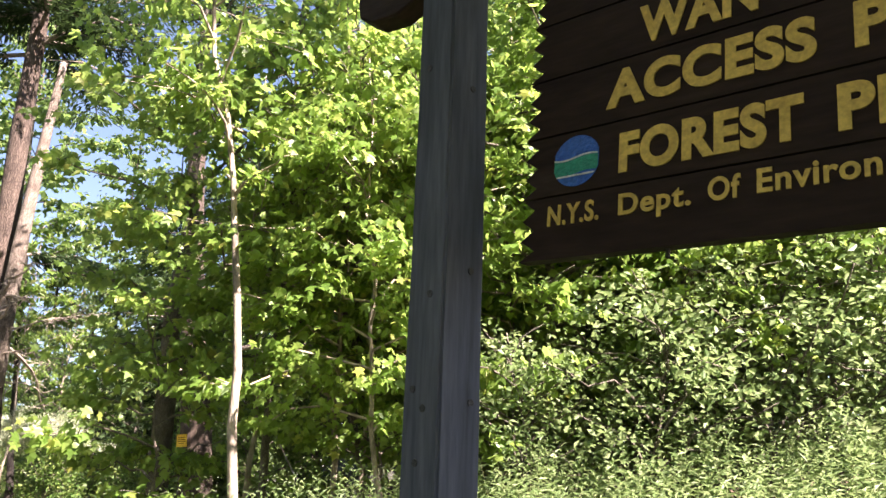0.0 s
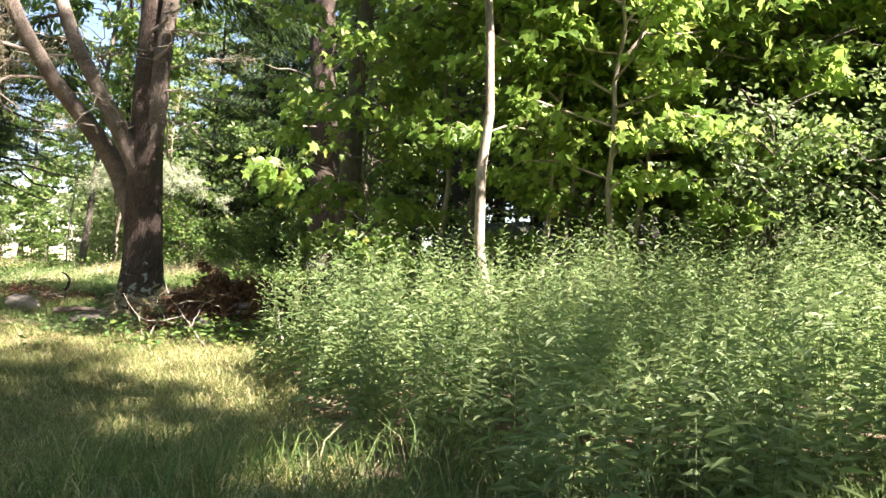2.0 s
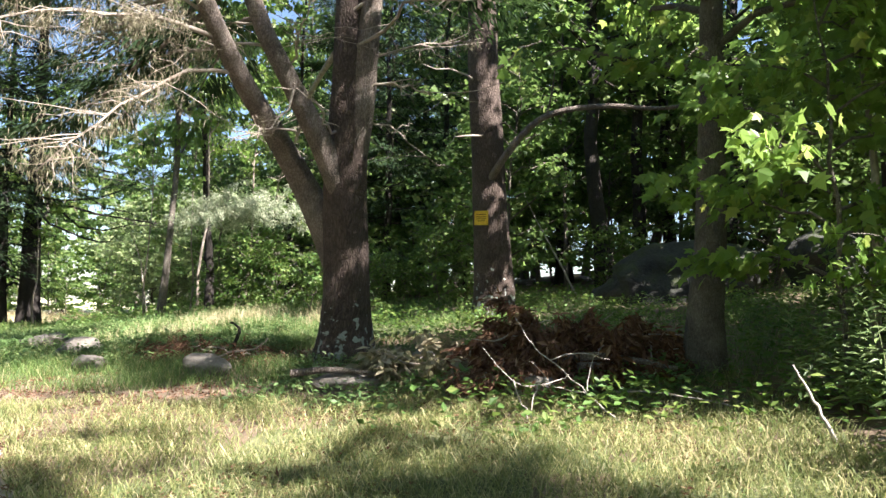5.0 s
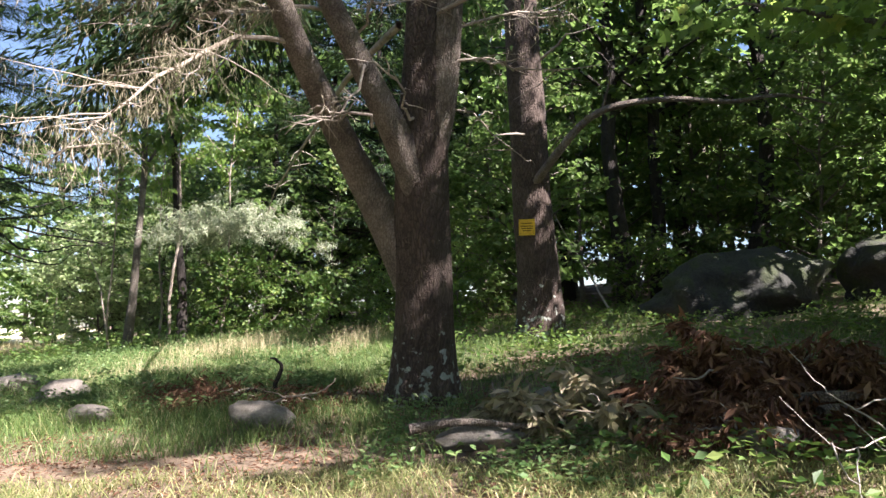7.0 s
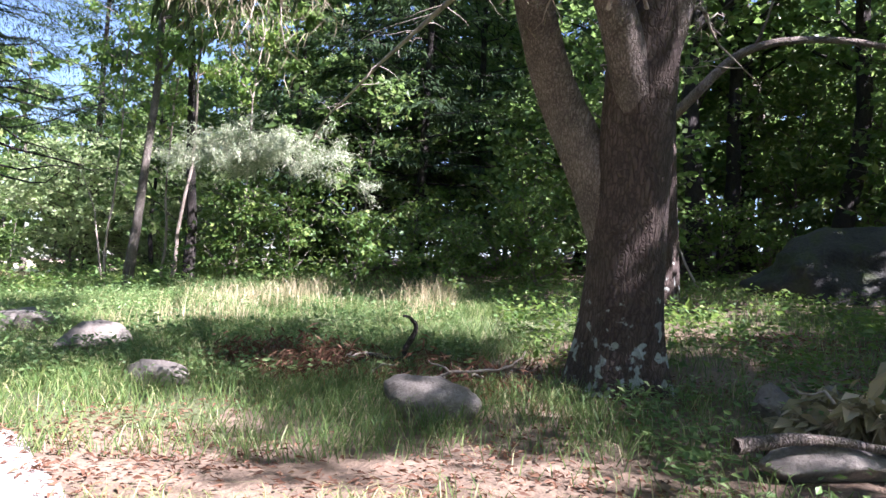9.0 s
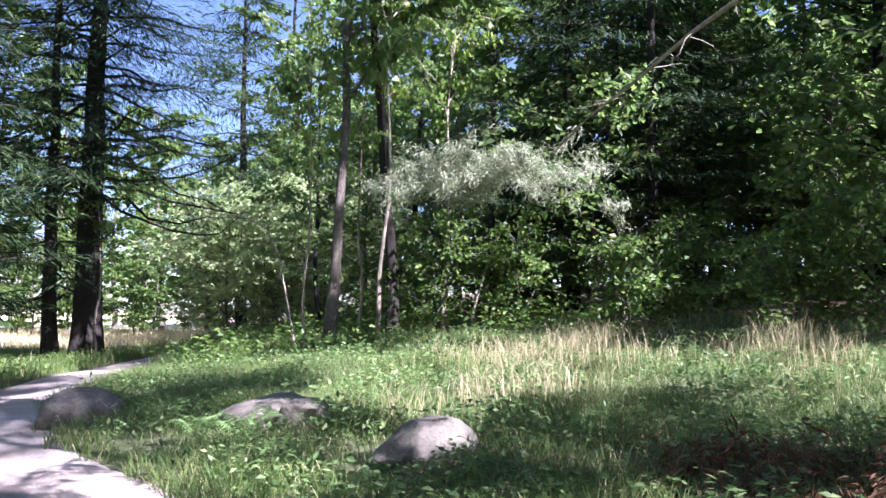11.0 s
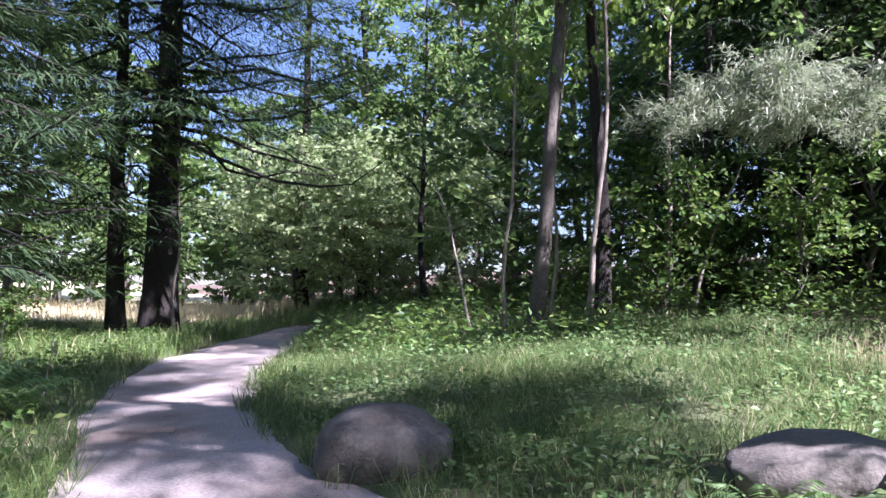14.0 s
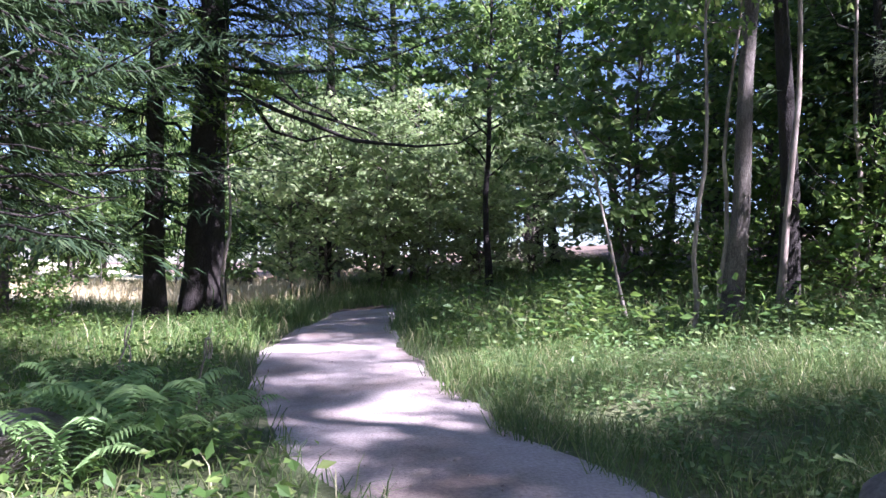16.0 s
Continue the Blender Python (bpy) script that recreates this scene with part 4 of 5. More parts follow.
for x, y, turn, size in ((-12.6, 30.4, 0, 1.2), (-10.4, 30.9, 90, 1.3), (-8.7, 31.4, 200, 1.25), (-6.4, 30.2, 40, 1.3), (-5.0, 27.6, 130, 1.2), (-3.2, 26.4, 260, 1.2), (-9.0, 28.0, 310, 0.9), (-7.0, 26.2, 20, 0.9)):
    copy_thing(thicket, stand(x, y, turn, size))
scatter(24, ((-14, 0), (7.6, 13)), 1.0, [bush, bush_2], 0.6, 1.1, 7)
scatter(16, ((10, 30), (10.8, 19)), 1.1, [bush, bush_2], 0.6, 1.1, 8)
scatter(14, ((0, 10), (16, 24)), 1.3, [bush, bush_2], 0.8, 1.3, 9)
scatter(8, ((26, 36), (-2, 6)), 1.5, [bush, bush_2], 0.6, 1.0, 11)

# ---- stones ----
def rock_mesh(size, seed, cuts=5, rough=0.16, detail=4, flat=0.88):
    bm = bmesh.new()
    bmesh.ops.create_icosphere(bm, subdivisions=detail, radius=0.5)
    r = np.random.default_rng(seed)
    planes = [(Vector(unit(r.normal(0, 1, 3) * (1, 1, 0.7))), r.uniform(0.27, 0.42)) for _ in range(cuts)]
    off = Vector(r.uniform(-50, 50, 3))
    for v in bm.verts:
        for n, d in planes:
            over = v.co.dot(n) - d
            if over > 0:
                v.co -= n * over * flat
        k = noise.fractal(v.co * 2.4 + off, 1.0, 2.0, 4)
        f = noise.fractal(v.co * 9 + off, 1.0, 2.0, 4)
        v.co *= 1 + rough * k + 0.03 * f
        v.co = Vector((v.co.x * size[0], v.co.y * size[1], v.co.z * size[2]))
    return bm


stone_spots = []


def stone(name, x, y, size, turn, seed, label, material=None, sink=0.3, lift=0.0, cuts=5, rough=0.16, flat=0.88):
    ob = new(name, bm_mesh(name, rock_mesh(size, seed, cuts, rough, 4, flat), material or M_ROCK, True))
    ob.matrix_basis = Matrix.Translation((x, y, gz(x, y) + size[2] * (0.5 - sink) + lift)) @ Matrix.Rotation(radians(turn), 4, "Z")
    stone_spots.append((x, y, 0.46 * max(size[0], size[1])))
    return tagged(ob, label, "rock", "stones in the grass")


stone("boulder", -2.0, 20.5, (4.3, 2.6, 1.75), 6, 11, "huge dark mossy ledge of cracked rock under the trees", M_ROCK_DARK, 0.22, 0, 9, 0.32)
stone("boulder", 1.3, 21.3, (2.6, 2.0, 1.6), 40, 12, "dark mossy boulder beside the ledge", M_ROCK_DARK, 0.25, 0, 6, 0.2)
stone("rock", -17.22, 18.6, (0.92, 0.82, 0.68), 20, 37, "rounded grey boulder at the trail's edge", M_ROCK_SMOOTH, 0.40, 0, 4, 0.14, 0.55)
stone("rock", -14.9, 17.9, (1.2, 0.7, 0.44), -12, 4, "long low pale grey boulder in the grass", None, 0.3)
stone("rock", -14.4, 17.55, (0.5, 0.42, 0.44), 10, 5, "small pale sunlit boulder against a longer one", None, 0.3)
stone("rock", -13.15, 16.2, (0.82, 0.6, 0.44), 35, 6, "half-buried arched grey stone", None, 0.3)
stone("rock", -11.85, 14.35, (0.62, 0.42, 0.28), -10, 7, "low grey stone sunk in the grass", None, 0.32)
stone("rock", -9.5, 13.15, (0.76, 0.46, 0.40), -12, 8, "weathered grey stone below the great pine", None, 0.3)
stone("rock", -19.95, 18.25, (0.6, 0.5, 0.36), 30, 9, "pale stone beside the trail", None, 0.4)
stone("rock", -21.55, 19.9, (0.62, 0.5, 0.44), 80, 10, "pale stone among the ferns", None, 0.3)
stone("rock", -7.2, 11.75, (0.9, 0.4, 0.26), 8, 21, "flat pale stone slab in the leaf litter", None, 0.3)
stone("rock", -6.55, 12.45, (0.5, 0.42, 0.36), 70, 22, "mossy stone in the brush", None, 0.3)
stone("rock", -5.9, 12.35, (0.62, 0.4, 0.34), 20, 23, "mossy stone in the brush", None, 0.3)
stone("rock", -7.0, 12.9, (0.36, 0.26, 0.34), 20, 24, "white weathered stone by the pine's roots", None, 0.2)
stone("rock", -6.6, 12.95, (0.3, 0.22, 0.3), 50, 25, "white weathered stone by the pine's roots", None, 0.2)
stone("rock", -5.2, 10.9, (0.6, 0.4, 0.3), 5, 26, "grey stone beside the dead branches", None, 0.3)

# ---- trailhead sign ----
RIGHT = Vector((0.798, -0.593, -0.113)).normalized()
UP = Vector((0.119, -0.029, 0.993))
UP = (UP - RIGHT * UP.dot(RIGHT)).normalized()
FRONT = RIGHT.cross(UP)
BOARD = Matrix((RIGHT, FRONT * -1, UP)).transposed().to_4x4()
BOARD.translation = (1.57, 2.56, 2.58)
PITCH, LOW, LEFT, WIDE = 0.1755, -0.264, -0.165, 2.1
sign = thing("trail_sign", BOARD, "brown plank sign with yellow routed lettering hung from a grey post", "sign")


def plank(row):
    """One board of the sign with a saw-toothed end."""
    bm = bmesh.new()
    z0, n = LOW + row * PITCH + 0.003, 3
    pts = [(LEFT + WIDE, z0), (LEFT + WIDE, z0 + PITCH - 0.006)]
    for k in range(2 * n, -1, -1):
        z = z0 + (PITCH - 0.006) * k / (2 * n)
        pts.append((LEFT + (0.0 if k % 2 == 0 else 0.042) + rng.normal(0, 0.002), z))
    f = bm.faces.new([bm.verts.new((x, 0.0, z)) for x, z in pts])
    r = bmesh.ops.extrude_face_region(bm, geom=[f])
    bmesh.ops.translate(bm, vec=(0, 0.038, 0), verts=[v for v in r["geom"] if isinstance(v, bmesh.types.BMVert)])
    return bm_mesh("plank", bm, M_BOARD)


boards = [child("plank", plank(k), sign) for k in range(7)]


def lettering(text, x, z, height, stretch, parent, weight=0.012):
    """Raised words in the built-in font on the board's face, cap height given."""
    c = bpy.data.curves.new("letters", "FONT")
    c.body, c.size, c.extrude, c.offset = text, height / 0.729, 0.002, weight
    c.space_character = 1.08
    ob = bpy.data.objects.new("letters", c)
    scene.collection.objects.link(ob)
    bpy.context.view_layer.update()
    me = bpy.data.meshes.new_from_object(ob.evaluated_get(bpy.context.evaluated_depsgraph_get()))
    bpy.data.objects.remove(ob)
    width = max(v.co.x for v in me.vertices)
    k = stretch / width
    me.transform(Matrix.Translation((x, -0.003, z)) @ Matrix.Rotation(radians(90), 4, "X") @ Matrix.Diagonal((k, 1, 1, 1)))
    me.materials.clear()
    me.materials.append(M_YELLOW)
    return child("lettering", me, parent, "yellow painted letters")


lettering("N.Y.S.", -0.082, -0.170, 0.055, 0.155, boards[0], 0.0018)
lettering("Dept.", 0.125, -0.168, 0.055, 0.19, boards[0], 0.0018)
lettering("Of", 0.355, -0.166, 0.055, 0.075, boards[0], 0.0018)
lettering("Environmental", 0.462, -0.164, 0.056, 0.47, boards[0], 0.0018)
lettering("FOREST", 0.122, -0.051, 0.100, 0.445, boards[1], 0.0062)
lettering("PR", 0.630, -0.051, 0.100, 0.17, boards[1], 0.0062)
lettering("ACCESS", 0.092, 0.131, 0.100, 0.505, boards[2], 0.0062)
lettering("P", 0.668, 0.131, 0.102, 0.078, boards[2], 0.0062)
lettering("WAN", 0.178, 0.294, 0.102, 0.295, boards[3], 0.0062)


def disc(z_lo, z_hi, radius, y, material, name, wave=0.0):
    """A slice of a round emblem between two heights."""
    bm = bmesh.new()
    a = np.linspace(z_lo, z_hi, 2)
    xs = np.linspace(-1, 1, 33)
    top = [(x * radius, min(math.sqrt(max(radius ** 2 - (x * radius) ** 2, 0)), z_hi + wave * math.sin(3 * x))) for x in xs]
    bot = [(x * radius, max(-math.sqrt(max(radius ** 2 - (x * radius) ** 2, 0)), z_lo + wave * math.sin(3 * x))) for x in xs]
    for k in range(32):
        p = [bot[k], bot[k + 1], top[k + 1], top[k]]
        if top[k][1] - bot[k][1] > -1e-6 or top[k + 1][1] - bot[k + 1][1] > -1e-6:
            q = [(x, max(min(z, math.sqrt(max(radius ** 2 - x * x, 0))), -math.sqrt(max(radius ** 2 - x * x, 0)))) for x, z in p]
            if abs((q[2][0] - q[0][0]) * (q[3][1] - q[1][1] + 1e-9)) >= 0 and len(set(q)) == 4:
                bm.faces.new([bm.verts.new((x, y, z)) for x, z in q])
    bmesh.ops.remove_doubles(bm, verts=bm.verts, dist=1e-5)
    return child(name, bm_mesh(name, bm, material), boards[1])


disc(-0.075, 0.075, 0.071, -0.003, M_BLUE, "round_emblem")
disc(-0.036, 0.006, 0.0705, -0.005, M_GREENP, "emblem_band", 0.005)
disc(0.006, 0.011, 0.0705, -0.006, M_WHITEP, "emblem_stripe", 0.005)
disc(-0.044, -0.039, 0.0705, -0.006, M_WHITEP, "emblem_stripe")

POST_TOP, POST_FOOT = Vector((1.30, 2.66, 3.85)), Vector((1.075, 2.66, -0.1))
axis = (POST_TOP - POST_FOOT)
bm = bmesh.new()
box_bm(bm, (0.143, 0.143, axis.length), Matrix(), 0.008)
bmesh.ops.subdivide_edges(bm, edges=[e for e in bm.edges if e.calc_length() > 1], cuts=30)
for v in bm.verts:
    v.co += Vector((noise.noise(v.co * 3), noise.noise(v.co * 3 + Vector((5, 5, 5))), 0)) * 0.003
post = new("post", bm_mesh("post", bm, M_POST))
post.parent, post.matrix_parent_inverse = sign, BOARD.inverted()
post.matrix_basis = Matrix.Translation((POST_TOP + POST_FOOT) / 2) @ Matrix.Rotation(math.atan2(axis.x, axis.z), 4, "Y") @ Matrix.Rotation(radians(-43), 4, "Z")
post["label"] = "weathered grey square timber post"
for f, z, s in ((0.02, -0.05, 0), (-0.03, -0.29, 0), (0.01, -0.34, 0), (-0.02, 0.62, 0), (-0.01, -0.47, 0), (0.02, 0.02, 1), (0.03, -0.32, 1), (0.01, 0.55, 1), (-0.02, -0.6, 1)):
    bm = bmesh.new()
    bmesh.ops.create_cone(bm, segments=10, radius1=0.0095, radius2=0.0095, depth=0.008, cap_ends=True)
    me = bm_mesh("bolt_hole", bm, M_IRON)
    hole = new("bolt_hole", me)
    hole.parent = post
    zz = z + 0.42
    hole.matrix_basis = Matrix.Translation((f, -0.0715, zz) if s == 0 else (0.0715, f, zz)) @ Matrix.Rotation(radians(90), 4, "X" if s == 0 else "Y")
bm = bmesh.new()
prof = [(-1.06, 0.87), (-1.04, 0.80), (-0.96, 0.755), (-0.84, 0.745), (-0.74, 0.78), (1.9, 0.78), (1.9, 0.94), (-1.04, 0.94)]
f = bm.faces.new([bm.verts.new((x, 0.045, z)) for x, z in prof])
r = bmesh.ops.extrude_face_region(bm, geom=[f])
bmesh.ops.translate(bm, vec=(0, 0.09, 0), verts=[v for v in r["geom"] if isinstance(v, bmesh.types.BMVert)])
bmesh.ops.bevel(bm, geom=list(bm.edges), offset=0.006, segments=1, affect="EDGES")
child("crossarm", bm_mesh("crossarm", bm, M_BOARD), sign, "dark brown crossarm with a carved end")
for x in (0.25, 1.5):
    child("hanger_rod", tubes("hanger_rod", [(np.array([(x, 0.02, LOW - 0.02), (x, 0.045, 0.2), (x, 0.05, 0.72)]), [0.006] * 3, 6)], M_IRON), sign)

# ---- posted tag on the second pine ----
tag = thing("posted_tag", Matrix.Translation((-6.27, 18.72, 3.04)) @ Euler((radians(3), 0, radians(-14))).to_matrix().to_4x4(), "square yellow posted notice nailed to the tall pine", "sign")
bm = bmesh.new()
box_bm(bm, (0.285, 0.004, 0.285), Matrix(), 0.0015)
plate = child("plate", bm_mesh("plate", bm, M_TAG), tag)
for z, w_ in ((0.07, 0.19), (0.02, 0.21), (-0.02, 0.20), (-0.06, 0.15)):
    bm = bmesh.new()
    box_bm(bm, (w_, 0.001, 0.013), Matrix.Translation((0, -0.0035, z)))
    child("print_line", bm_mesh("print_line", bm, M_BOARD), plate)
for x, z in ((-0.12, 0.12), (0.12, 0.12), (-0.12, -0.12), (0.12, -0.12)):
    bm = bmesh.new()
    bmesh.ops.create_cone(bm, segments=8, radius1=0.006, radius2=0.006, depth=0.006, cap_ends=True, matrix=Matrix.Translation((x, -0.004, z)) @ Matrix.Rotation(radians(90), 4, "X"))
    child("nail", bm_mesh("nail", bm, M_IRON), plate)


# ---- dead wood ----
def branch_thing(name, place, paths, material, label, group=""):
    """A fallen branch: each stem is a part."""
    ob = thing(name, Matrix.Translation((place[0], place[1], gz(*place))), label, "branch", group)
    for pts, r0 in paths:
        p = spline(pts, 5)
        p = p + rng.normal(0, 0.006, p.shape)
        child("stem", tubes("stem", [(p, np.linspace(r0, r0 * 0.3, len(p)) * (0.55 if material is M_BLEACHED else 0.8), 7)], material), ob)
    return ob


branch_thing("fallen_branch", (-4.65, 9.65), [([(0.15, -0.1, 0.0), (-0.15, 0.05, 0.25), (-0.45, 0.2, 0.5), (-0.6, 0.3, 0.62), (-0.75, 0.4, 0.85)], 0.014), ([(-0.15, 0.05, 0.25), (-0.4, 0.0, 0.3), (-0.62, 0.0, 0.5)], 0.010),
    ([(-0.3, 0.12, 0.38), (-0.55, 0.0, 0.3), (-0.75, -0.1, 0.35), (-1.0, -0.05, 0.6)], 0.009), ([(-0.55, 0.0, 0.3), (-0.6, -0.1, 0.1), (-0.55, -0.15, 0.0)], 0.011), ([(-0.45, 0.2, 0.5), (-0.2, 0.3, 0.55), (0.05, 0.35, 0.5)], 0.010),
    ([(-0.75, -0.1, 0.35), (-0.65, -0.15, 0.12), (-0.58, -0.2, -0.02)], 0.011), ([(-0.15, 0.05, 0.25), (-0.1, 0.2, 0.5), (0.0, 0.25, 0.62)], 0.008)], M_BLEACHED, "tangled bleached dead branch lying at the lawn's edge")
branch_thing("fallen_branch", (-3.32, 8.62), [([(0.06, 0, -0.02), (-0.02, 0.12, 0.2), (-0.11, 0.22, 0.42), (-0.15, 0.3, 0.52)], 0.028), ([(0.1, 0, 0.02), (0.5, 0.1, 0.1), (0.9, 0.05, 0.08)], 0.014)], M_BLEACHED, "bleached stake of dead wood leaning in the weeds")
branch_thing("snag", (-9.66, 14.62), [([(0.0, 0, -0.05), (-0.02, 0, 0.2), (0.06, -0.05, 0.4), (0.02, -0.1, 0.5), (-0.06, -0.12, 0.53)], 0.045), ([(0.0, 0, 0.12), (-0.35, 0.05, 0.12), (-0.6, 0.1, 0.02)], 0.03)], M_DARK_BARK, "short dark curved snag standing in the grass")
branch_thing("fallen_branch", (-9.0, 13.5), [([(-0.7, 0.1, 0.03), (-0.3, 0, 0.2), (0.1, -0.1, 0.28), (0.25, -0.1, 0.42)], 0.02), ([(-0.3, 0, 0.2), (-0.5, -0.2, 0.3)], 0.012), ([(0.35, 0.2, 0.03), (0.9, 0.1, 0.05), (1.5, -0.1, 0.02)], 0.016)], M_DEAD, "broken dead sticks behind a grey stone")
branch_thing("fallen_log", (-7.3, 11.55), [([(-0.55, 0.05, 0.2), (0.0, 0.1, 0.24), (0.55, 0.0, 0.2)], 0.06)], M_PINE_UP, "short rotting log across a stone slab")
branch_thing("fallen_log", (-4.6, 10.9), [([(-0.5, 0.3, 0.3), (0.1, 0.1, 0.36), (0.7, -0.1, 0.28)], 0.07), ([(-0.2, 0.1, 0.25), (0.4, 0.25, 0.28), (0.8, 0.3, 0.2)], 0.05)], M_PINE_UP, "split brown logs beside the brush pile")
branch_thing("fallen_branch", (-4.2, 10.4), [([(-0.3, 0.1, 0.1), (0.2, -0.3, 0.12), (0.8, -0.7, 0.05)], 0.018), ([(0.3, 0.2, 0.15), (0.6, -0.1, 0.1), (1.0, -0.4, 0.02)], 0.014)], M_BLEACHED, "pale fallen sticks in the shade")
branch_thing("dead_sapling", (-13.4, 26.4), [([(0, 0, -0.05), (0.25, 0.1, 1.0), (0.7, 0.2, 2.2), (1.0, 0.3, 3.0)], 0.04)], M_DEAD, "leaning dead grey sapling", "dead saplings")
branch_thing("dead_sapling", (-16.9, 26.0), [([(0, 0, -0.05), (-0.25, 0.1, 1.0), (-0.5, 0.2, 2.0), (-0.9, 0.3, 2.8)], 0.035)], M_DEAD, "leaning dead grey sapling", "dead saplings")
branch_thing("dead_sapling", (-4.1, 22.2), [([(0, 0, -0.05), (-0.5, 0.1, 0.9), (-1.1, 0.2, 2.0), (-1.5, 0.3, 2.9)], 0.05)], M_BLEACHED, "leaning dead grey sapling", "dead saplings")


def brush(x, y, size, n, label, material, name="brush_pile", sticks=14, leaf=(0.05, 0.15), broad=(0.10, 0.22), sprays=90):
    """A heap of cut boughs: arching sprays of withered leaves over crossing sticks."""
    ob = thing(name, Matrix.Translation((x, y, gz(x, y))), label, "brush pile")
    r = rng.uniform(0, 1, sprays) ** 0.5
    a = rng.uniform(0, 6.283, sprays)
    top = size[2] * (1 - r ** 2) ** 0.5 * (0.7 + 0.45 * rng.uniform(0, 1, sprays) ** 2)
    base = np.c_[np.cos(a) * r * size[0], np.sin(a) * r * size[1], top * rng.uniform(0.35, 1.0, sprays)]
    swing = unit(np.c_[np.cos(a) + rng.normal(0, 0.8, sprays), np.sin(a) + rng.normal(0, 0.8, sprays), rng.normal(0.15, 0.5, sprays)])
    reach = rng.uniform(0.2, 0.5, sprays)[:, None]
    k = rng.integers(0, sprays, n)
    t = rng.uniform(0, 1, (n, 1))
    at = base[k] + swing[k] * reach[k] * t + np.c_[np.zeros((n, 2)), -0.25 * (reach[k] * t ** 2)] + rng.normal(0, 0.035, (n, 3))
    at[:, 2] = np.maximum(at[:, 2], 0.02 + rng.uniform(0, 0.05, n))
    to = swing[k] * 0.5 + np.c_[rng.normal(0, 0.6, (n, 2)), rng.normal(-0.7, 0.4, n)]
    length = rng.uniform(*leaf, n)
    tagged(child("needles", leaves("needles", at, to, length, length * rng.uniform(*broad, n), material, "leaf", 0.9), ob), kind="stuff")
    for q in range(sticks):
        p = np.array([rng.normal(0, 0.4) * size[0], rng.normal(0, 0.4) * size[1], rng.uniform(0.05, size[2] * 0.7)])
        e = p + np.array([*rng.normal(0, 0.5, 2) * size[0], rng.normal(0.05, 0.2)])
        e[2] = min(max(e[2], 0.03), size[2] * 0.9)
        child("stick", tubes("stick", [(wander(p, e, 6, 0.03), np.linspace(0.012, 0.004, 6), 6)], M_DEAD), ob)
    return ob


brush(-4.75, 11.75, (1.15, 0.8, 0.8), 11000, "heap of rust-brown withered leafy boughs", M_BROWN_NEEDLE, leaf=(0.07, 0.17), broad=(0.16, 0.4), sprays=130)
brush(-5.4, 11.3, (0.6, 0.45, 0.34), 3000, "low heap of brown and tan dead boughs", M_BROWN_NEEDLE, leaf=(0.06, 0.15), broad=(0.15, 0.4))
brush(-6.6, 12.1, (0.6, 0.5, 0.42), 1500, "low heap of tan drooping withered leaves among stones", M_WITHERED, sticks=8, leaf=(0.10, 0.22), broad=(0.3, 0.55), sprays=40)
brush(-5.95, 11.75, (0.5, 0.4, 0.36), 1200, "low heap of tan drooping withered leaves among stones", M_WITHERED, sticks=5, leaf=(0.10, 0.22), broad=(0.3, 0.55), sprays=34)
brush(-10.0, 14.6, (0.8, 0.4, 0.22), 2500, "flattened tuft of dry brown bracken", M_BROWN_NEEDLE, "bracken_tuft", 3)
brush(-10.95, 15.3, (0.45, 0.3, 0.3), 900, "small tuft of dry brown bracken", M_BROWN_NEEDLE, "bracken_tuft", 2)
brush(-9.1, 13.9, (0.5, 0.3, 0.26), 900, "small tuft of dry brown bracken", M_BROWN_NEEDLE, "bracken_tuft", 4)


# ---- ferns and dry stalks ----
def fern(x, y, size, turn):
    ob = thing("fern", stand(x, y, turn, size, 1, 0.0), "bright green fern with arching fronds", "fern", "ferns by the trail")
    for k in range(9):
        a = k * 0.698 + rng.normal(0, 0.15)
        d = np.array([math.cos(a), math.sin(a)])
        t = np.linspace(0, 1, 22)
        ln = rng.uniform(0.5, 0.75)
        rib = np.c_[d[0] * ln * t, d[1] * ln * t, 0.52 * np.sin(t * 2.1) * rng.uniform(0.7, 1.1)]
        s = np.array([-d[1], d[0], 0])
        at = np.repeat(rib[3:], 2, 0)
        sign_ = np.tile([1, -1], len(rib) - 3)[:, None]
        to = s * sign_ + np.array([*d, 0]) * 0.35 + (0, 0, -0.1)
        w_ = np.repeat(0.17 * np.sin(np.pi * (0.12 + 0.88 * t[3:])) + 0.015, 2)
        child("frond", leaves("frond", at, to, w_, 0.032, M_FERN, "lance"), ob)
    return ob


f = fern(-20.9, 20.0, 0.95, 0)
for x, y, size, turn in ((-21.35, 20.35, 0.85, 40), (-20.6, 20.25, 0.7, 100), (-21.7, 20.9, 0.8, 200), (-21.1, 19.5, 0.75, 300), (-22.3, 20.2, 0.8, 20), (-14.75, 16.85, 0.6, 60), (-15.3, 17.2, 0.5, 10)):
    copy_thing(f, stand(x, y, turn, size, 1, 0.0))
